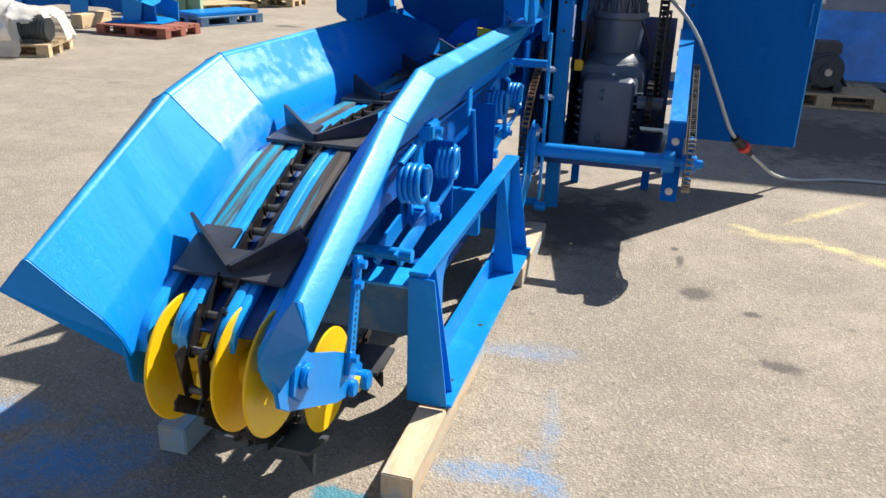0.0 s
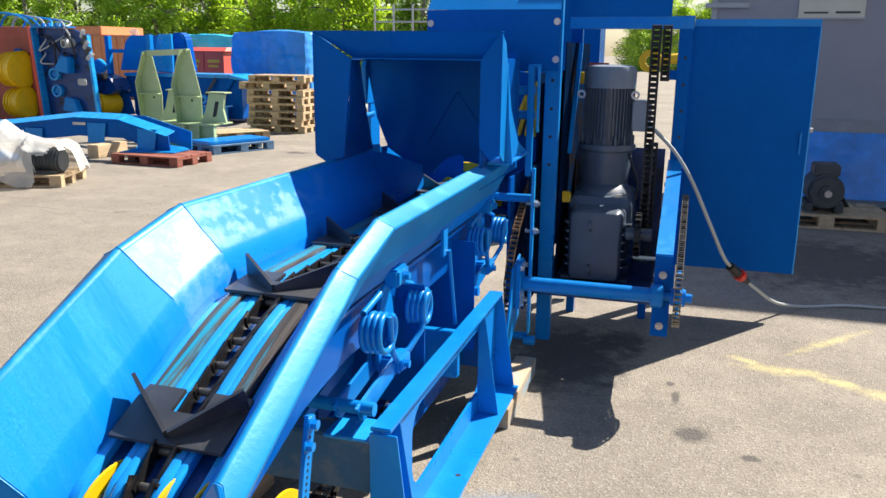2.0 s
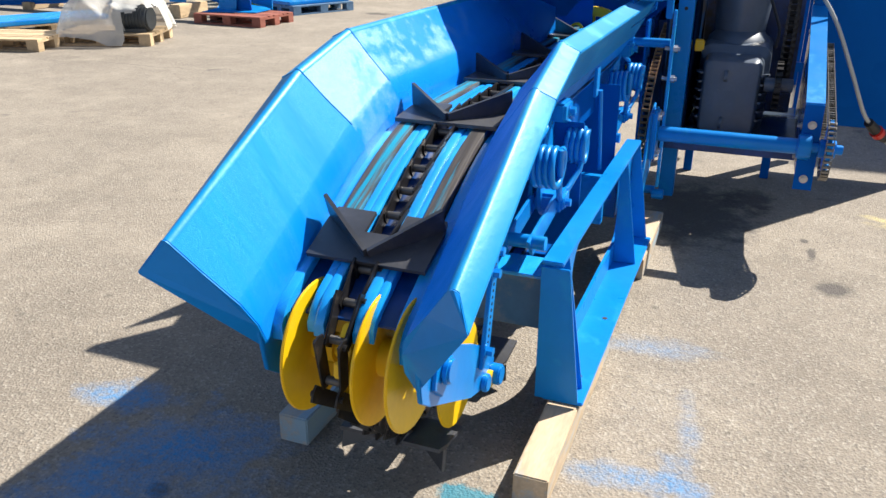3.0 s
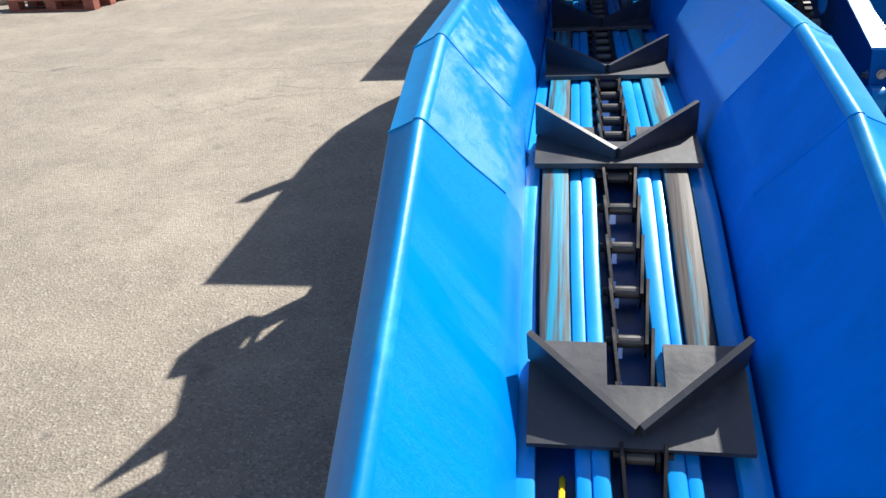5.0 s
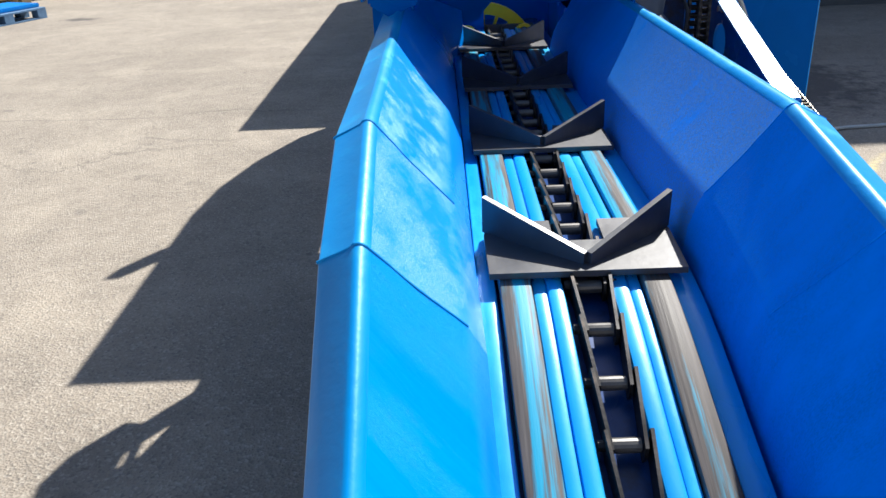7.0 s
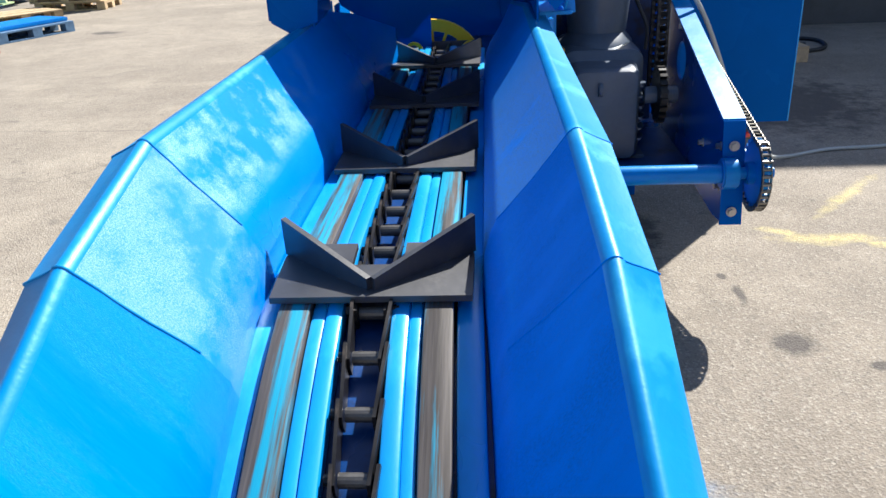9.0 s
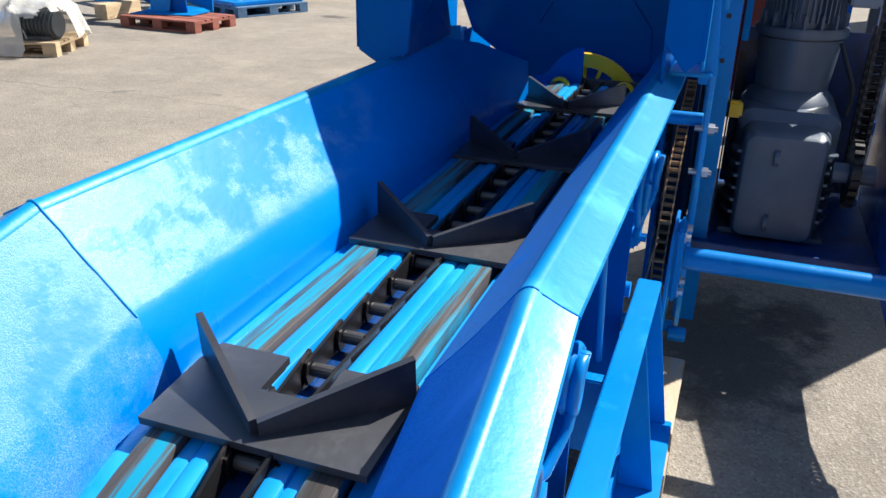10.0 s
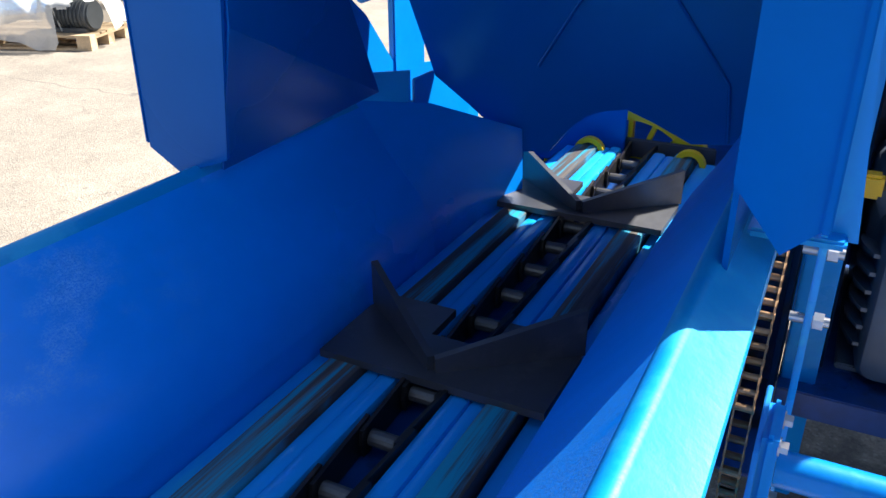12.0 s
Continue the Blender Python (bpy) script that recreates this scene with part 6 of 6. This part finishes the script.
for x, z1 in ((-12.22, 1.93), (-11.10, 1.96)):
    part("post", box(x, x + 0.10, 16.6, 16.74, 1.0, z1, 0.01), BLUE, asm)
part("rail", box(-12.14, -11.05, 16.62, 16.72, 1.55, 1.63, 0.01), BLUE, asm)
for x, r in ((-12.62, 0.28), (-12.28, 0.25)):
    part("roller", cyl((x, 16.2, 0.40), (x + 0.18, 16.75, 0.40), r, 28, bevel=0.05), YELLOW, asm, "yellow roller", smooth=40)
    part("roller_hub", cyl((x - 0.01, 16.17, 0.40), (x + 0.02, 16.25, 0.40), r * 0.45, 20, bevel=0.02), DARKGREY, asm, smooth=40)
part("side_plate", prism([(-12.9, 0.75), (-11.9, 0.85), (-11.7, 0.15), (-12.85, 0.05)], "y", 16.78, 16.84, 0.01), DEEP, asm)
part("arm", prism([(-12.55, 1.10), (-12.2, 1.02), (-12.0, 1.28), (-12.2, 1.42), (-12.45, 1.32)], "y", 16.3, 16.45, 0.02), LIGHTBLUE, asm)
part("rubber_arm", cyl((-12.72, 16.2, 1.02), (-12.45, 16.1, 1.10), 0.10, 16, bevel=0.02), RUBBER, asm, smooth=40)
part("rubber_arm", cyl((-12.15, 16.2, 1.02), (-11.85, 16.1, 1.04), 0.075, 16, bevel=0.02), RUBBER, asm, smooth=40)
part("roller_head", loft([[(x, 16.30, z) for x, z in pr] for pr in ([(-12.95, 0.62), (-12.0, 0.62), (-11.75, 0.72), (-11.9, 0.98), (-12.3, 1.10), (-12.75, 1.02)],)] + [[(x + 0.1, 16.72, z) for x, z in ((-12.95, 0.62), (-12.0, 0.62), (-11.75, 0.72), (-11.9, 0.98), (-12.3, 1.10), (-12.75, 1.02))]]), NAVY, asm)
part("tyre_band", ring((-12.50, 16.18, 0.40), (0.3, -1, 0), 0.33, 0.27, 0.10, 28), RUBBER, asm, smooth=40)
part("rusty_plate", box(-12.5, -11.7, 16.0, 16.3, 0.02, 0.05, 0.004), RED, asm)

cont = thing("shipping_container", (-18, 25, 0), "faded orange steel container with a stepped top", "container")
part("side", box(-26.0, -16.3, 24.0, 26.4, 0.0, 2.07, 0.03), ORANGE, cont)
part("top_box", box(-26.0, -18.4, 24.06, 26.3, 2.07, 2.36, 0.02), ORANGE, cont)
for i in range(30):
    part("corrugation", box(-25.9 + i * 0.32, -25.76 + i * 0.32, 23.97, 24.0, 0.1, 2.0), ORANGE, cont)
part("rag", box(-0.15, 0.15, -0.1, 0.1, 0, 0.22, 0.06, m=pose(-17.3, 24.3, 2.07, 0, 12, 20)), FILM, cont)

redbox = thing("red_cabinet", (-11.8, 20, 0), "red sheet-metal cabinet with yellow print", "cabinet")
part("body", box(-12.45, -11.25, 20.0, 20.6, 0.0, 1.60, 0.02), REDBOX, redbox)
part("sloping_top", loft([[(-12.47, 19.98, 1.60), (-11.18, 19.98, 1.60), (-11.18, 20.92, 1.60), (-12.47, 20.92, 1.60)], [(-12.40, 20.2, 1.70), (-11.25, 20.2, 1.70), (-11.25, 20.9, 1.70), (-12.40, 20.9, 1.70)]]), REDBOX, redbox)
for x in (-12.42, -11.81):
    dr = part("door", box(x, x + 0.58, 19.975, 19.998, 0.75, 1.56, 0.005), REDBOX, redbox)
    part("print_bar", box(x + 0.10, x + 0.46, 19.966, 19.974, 1.30, 1.38), PRINT, dr)
    part("print_bar", box(x + 0.12, x + 0.42, 19.966, 19.974, 1.18, 1.24), PRINT, dr)


def covered_crate(name, x0, x1, y0, y1, h, label, material, seed, wave=0.085):
    """A tarpaulin drawn over a tall crate: soft edges, sagging top, pleats down the sides, a hem on the ground."""
    root = thing(name, ((x0 + x1) / 2, (y0 + y1) / 2, 0), label, "cover")
    b = bmesh.new()
    bmesh.ops.create_cube(b, size=1)
    bmesh.ops.subdivide_edges(b, edges=b.edges[:], cuts=34, use_grid_fill=True)
    for v in b.verts:
        p = v.co.copy() * 2
        soft = p.normalized() * 1.30
        q = p.lerp(Vector([max(-1, min(1, c)) for c in soft]), 0.22)
        w = Vector(((x0 + x1) / 2 + q.x * (x1 - x0) / 2, (y0 + y1) / 2 + q.y * (y1 - y0) / 2, h * (q.z + 1) / 2))
        s = Vector((w.x * 1.3, w.y * 1.3, w.z * 0.5 + seed))
        w += Vector((p.x, p.y, 0.4 * p.z)) * wave * (noise.noise(s) + 0.7 * noise.noise(s * 2.3) + 0.6 * abs(noise.noise(Vector((w.x * 1.2, w.y * 1.2, w.z * 4.5)))) + 0.45 * abs(noise.noise(Vector((w.x * 5, w.y * 5, w.z * 1.2)))))
        w.z = max(0.004, w.z + (0.05 * noise.noise(Vector((w.x * 0.9, w.y * 0.9, seed))) if p.z > 0.9 else 0))
        v.co = w
    part("cover", b, material, root, smooth=75)
    return root


covered_crate("covered_load", -17.1, -14.5, 26.0, 28.0, 2.12, "light blue tarpaulin over a long stored load", TARPLIGHT, 7.1)
covered_crate("covered_crate", -10.35, -8.35, 19.0, 20.6, 2.10, "blue tarpaulin drawn tight over a tall crate", TARP, 1.7)
tagged(put("white_pallet", box(-8.0, -6.9, 19.4, 20.4, 0.05, 0.30, 0.03), CABLE), "pale block pallet beside the covered crate", "pallet")

# small yellow casting beyond the frame
hook = thing("yellow_fitting", (0.8, 9.0, 0), "yellow cast fitting on a blue stand", "machine part")
part("arm", cyl((0.42, 9.0, 1.60), (0.78, 9.04, 1.63), 0.05, 14), YELLOW, hook, smooth=40)
part("eye", ring((0.37, 9.0, 1.59), (0, 1, 0), 0.11, 0.05, 0.12, 24), YELLOW, hook, smooth=40)
part("stand", box(0.76, 0.88, 8.98, 9.10, 0.0, 1.68, 0.01), DEEP, hook)

# ---- scaffold rack far behind ----
rack = thing("steel_rack", (-7.6, 24, 0), "bare steel tube rack in front of the trees", "rack")
for x in (-8.5, -7.9, -7.3, -6.7):
    part("post", cyl((x, 24, 0), (x, 24, 3.0), 0.03, 8), STEEL, rack)
for z in (1.2, 2.2, 2.5, 2.85):
    part("rail", cyl((-8.5, 24, z), (-6.7, 24, z), 0.025, 8), STEEL, rack)

# ---- trees ----
def tree_parts(seed, h, spread, leaf, n):
    rnd = random.Random(seed)
    t = bmesh.new()
    pts = [(rnd.uniform(-0.1, 0.1) * k, rnd.uniform(-0.1, 0.1) * k, h * k / 8) for k in range(9)]
    loops = []
    for k, p in enumerate(pts):
        r = 0.16 * (1 - k / 9.5)
        loops.append([(p[0] + r * math.cos(a), p[1] + r * math.sin(a), p[2]) for a in np.linspace(0, math.tau, 9)[:-1]])
    loft(loops, t)
    tips = []
    for k in range(34):
        z = h * rnd.uniform(0.10, 0.96)
        a = rnd.uniform(0, math.tau)
        ln = spread * (1.05 - 0.7 * z / h) * rnd.uniform(0.6, 1.1)
        s = Vector((0, 0, z))
        e = Vector((ln * math.cos(a), ln * math.sin(a), z + rnd.uniform(-0.1, 0.5) * ln))
        tube([s, (s + e) / 2 + Vector((0, 0, 0.15 * ln)), e], 0.03, 5, t)
        tips.append((s, e))
    lf = bmesh.new()
    for i in range(n):
        s, e = tips[i % len(tips)]
        f = rnd.uniform(0.25, 1.1)
        c = s.lerp(e, f) + Vector((rnd.gauss(0, 0.24), rnd.gauss(0, 0.24), -abs(rnd.gauss(0, 0.65)) * f))
        u = Vector((rnd.gauss(0, 1), rnd.gauss(0, 1), rnd.gauss(0, 1))).normalized()
        v = u.orthogonal().normalized()
        sz = rnd.uniform(0.05, 0.12)
        lf.faces.new([lf.verts.new(c + u * sz), lf.verts.new(c + v * sz * 0.6), lf.verts.new(c - u * sz), lf.verts.new(c - v * sz * 0.6)])
    return t, lf


kinds = []
for k, (h, sp, lfm, n) in enumerate(((7.5, 1.9, LEAF, 9000), (6.8, 2.1, LEAF, 9000), (8.5, 2.2, LEAF2, 9000))):
    t, lf = tree_parts(k + 5, h, sp, lfm, n)
    root = thing("birch_tree" if k < 2 else "alder_tree", (0, 0, 0), "leafy birch tree with drooping light green foliage" if k < 2 else "dense dark green alder tree", "tree", "trees behind the yard")
    part("trunk", t, BARK, root)
    part("crown", lf, lfm, root)
    kinds.append(root)
rnd = random.Random(4)
spots = []
for row, (y, step) in enumerate(((38, 2.6), (41, 2.4), (44.5, 2.5))):
    x = -42 + row
    while x < 20:
        far = 46 if x > -5.5 else 0  # the yard runs on behind the drive
        spots.append((x + rnd.uniform(-0.7, 0.7), y + rnd.uniform(-1, 1) + far, row))
        x += step * rnd.uniform(0.85, 1.2)
used = set()
for x, y, row in spots:
    k = rnd.choice((0, 0, 1, 1, 2)) if row < 2 else rnd.choice((1, 2, 2))
    m = pose(x, y, -0.05, 0, 0, rnd.uniform(0, 360))
    if k not in used:
        used.add(k)
        kinds[k].matrix_basis = m
    else:
        copy_thing(kinds[k], m)

# undergrowth along the edge of the yard
ug = bmesh.new()
for i in range(42000):
    x = rnd.uniform(-44, 20) if i % 4 else rnd.uniform(-9, 9)
    y = 34.5 + rnd.uniform(0, 5) + (46 if x > -5.5 else 0)
    z = abs(rnd.gauss(0, 1.05)) * (1.6 if x > -5.5 else 1.0)
    c = Vector((x, y, z))
    u = Vector((rnd.gauss(0, 1), rnd.gauss(0, 1), rnd.gauss(0, 1))).normalized()
    v = u.orthogonal().normalized()
    s = rnd.uniform(0.06, 0.16)
    ug.faces.new([ug.verts.new(c + u * s), ug.verts.new(c + v * s * 0.5), ug.verts.new(c - u * s), ug.verts.new(c - v * s * 0.5)])
tagged(put("undergrowth", ug, HEDGE), "tall grass and shrubs along the yard's edge", "undergrowth", kind="stuff")
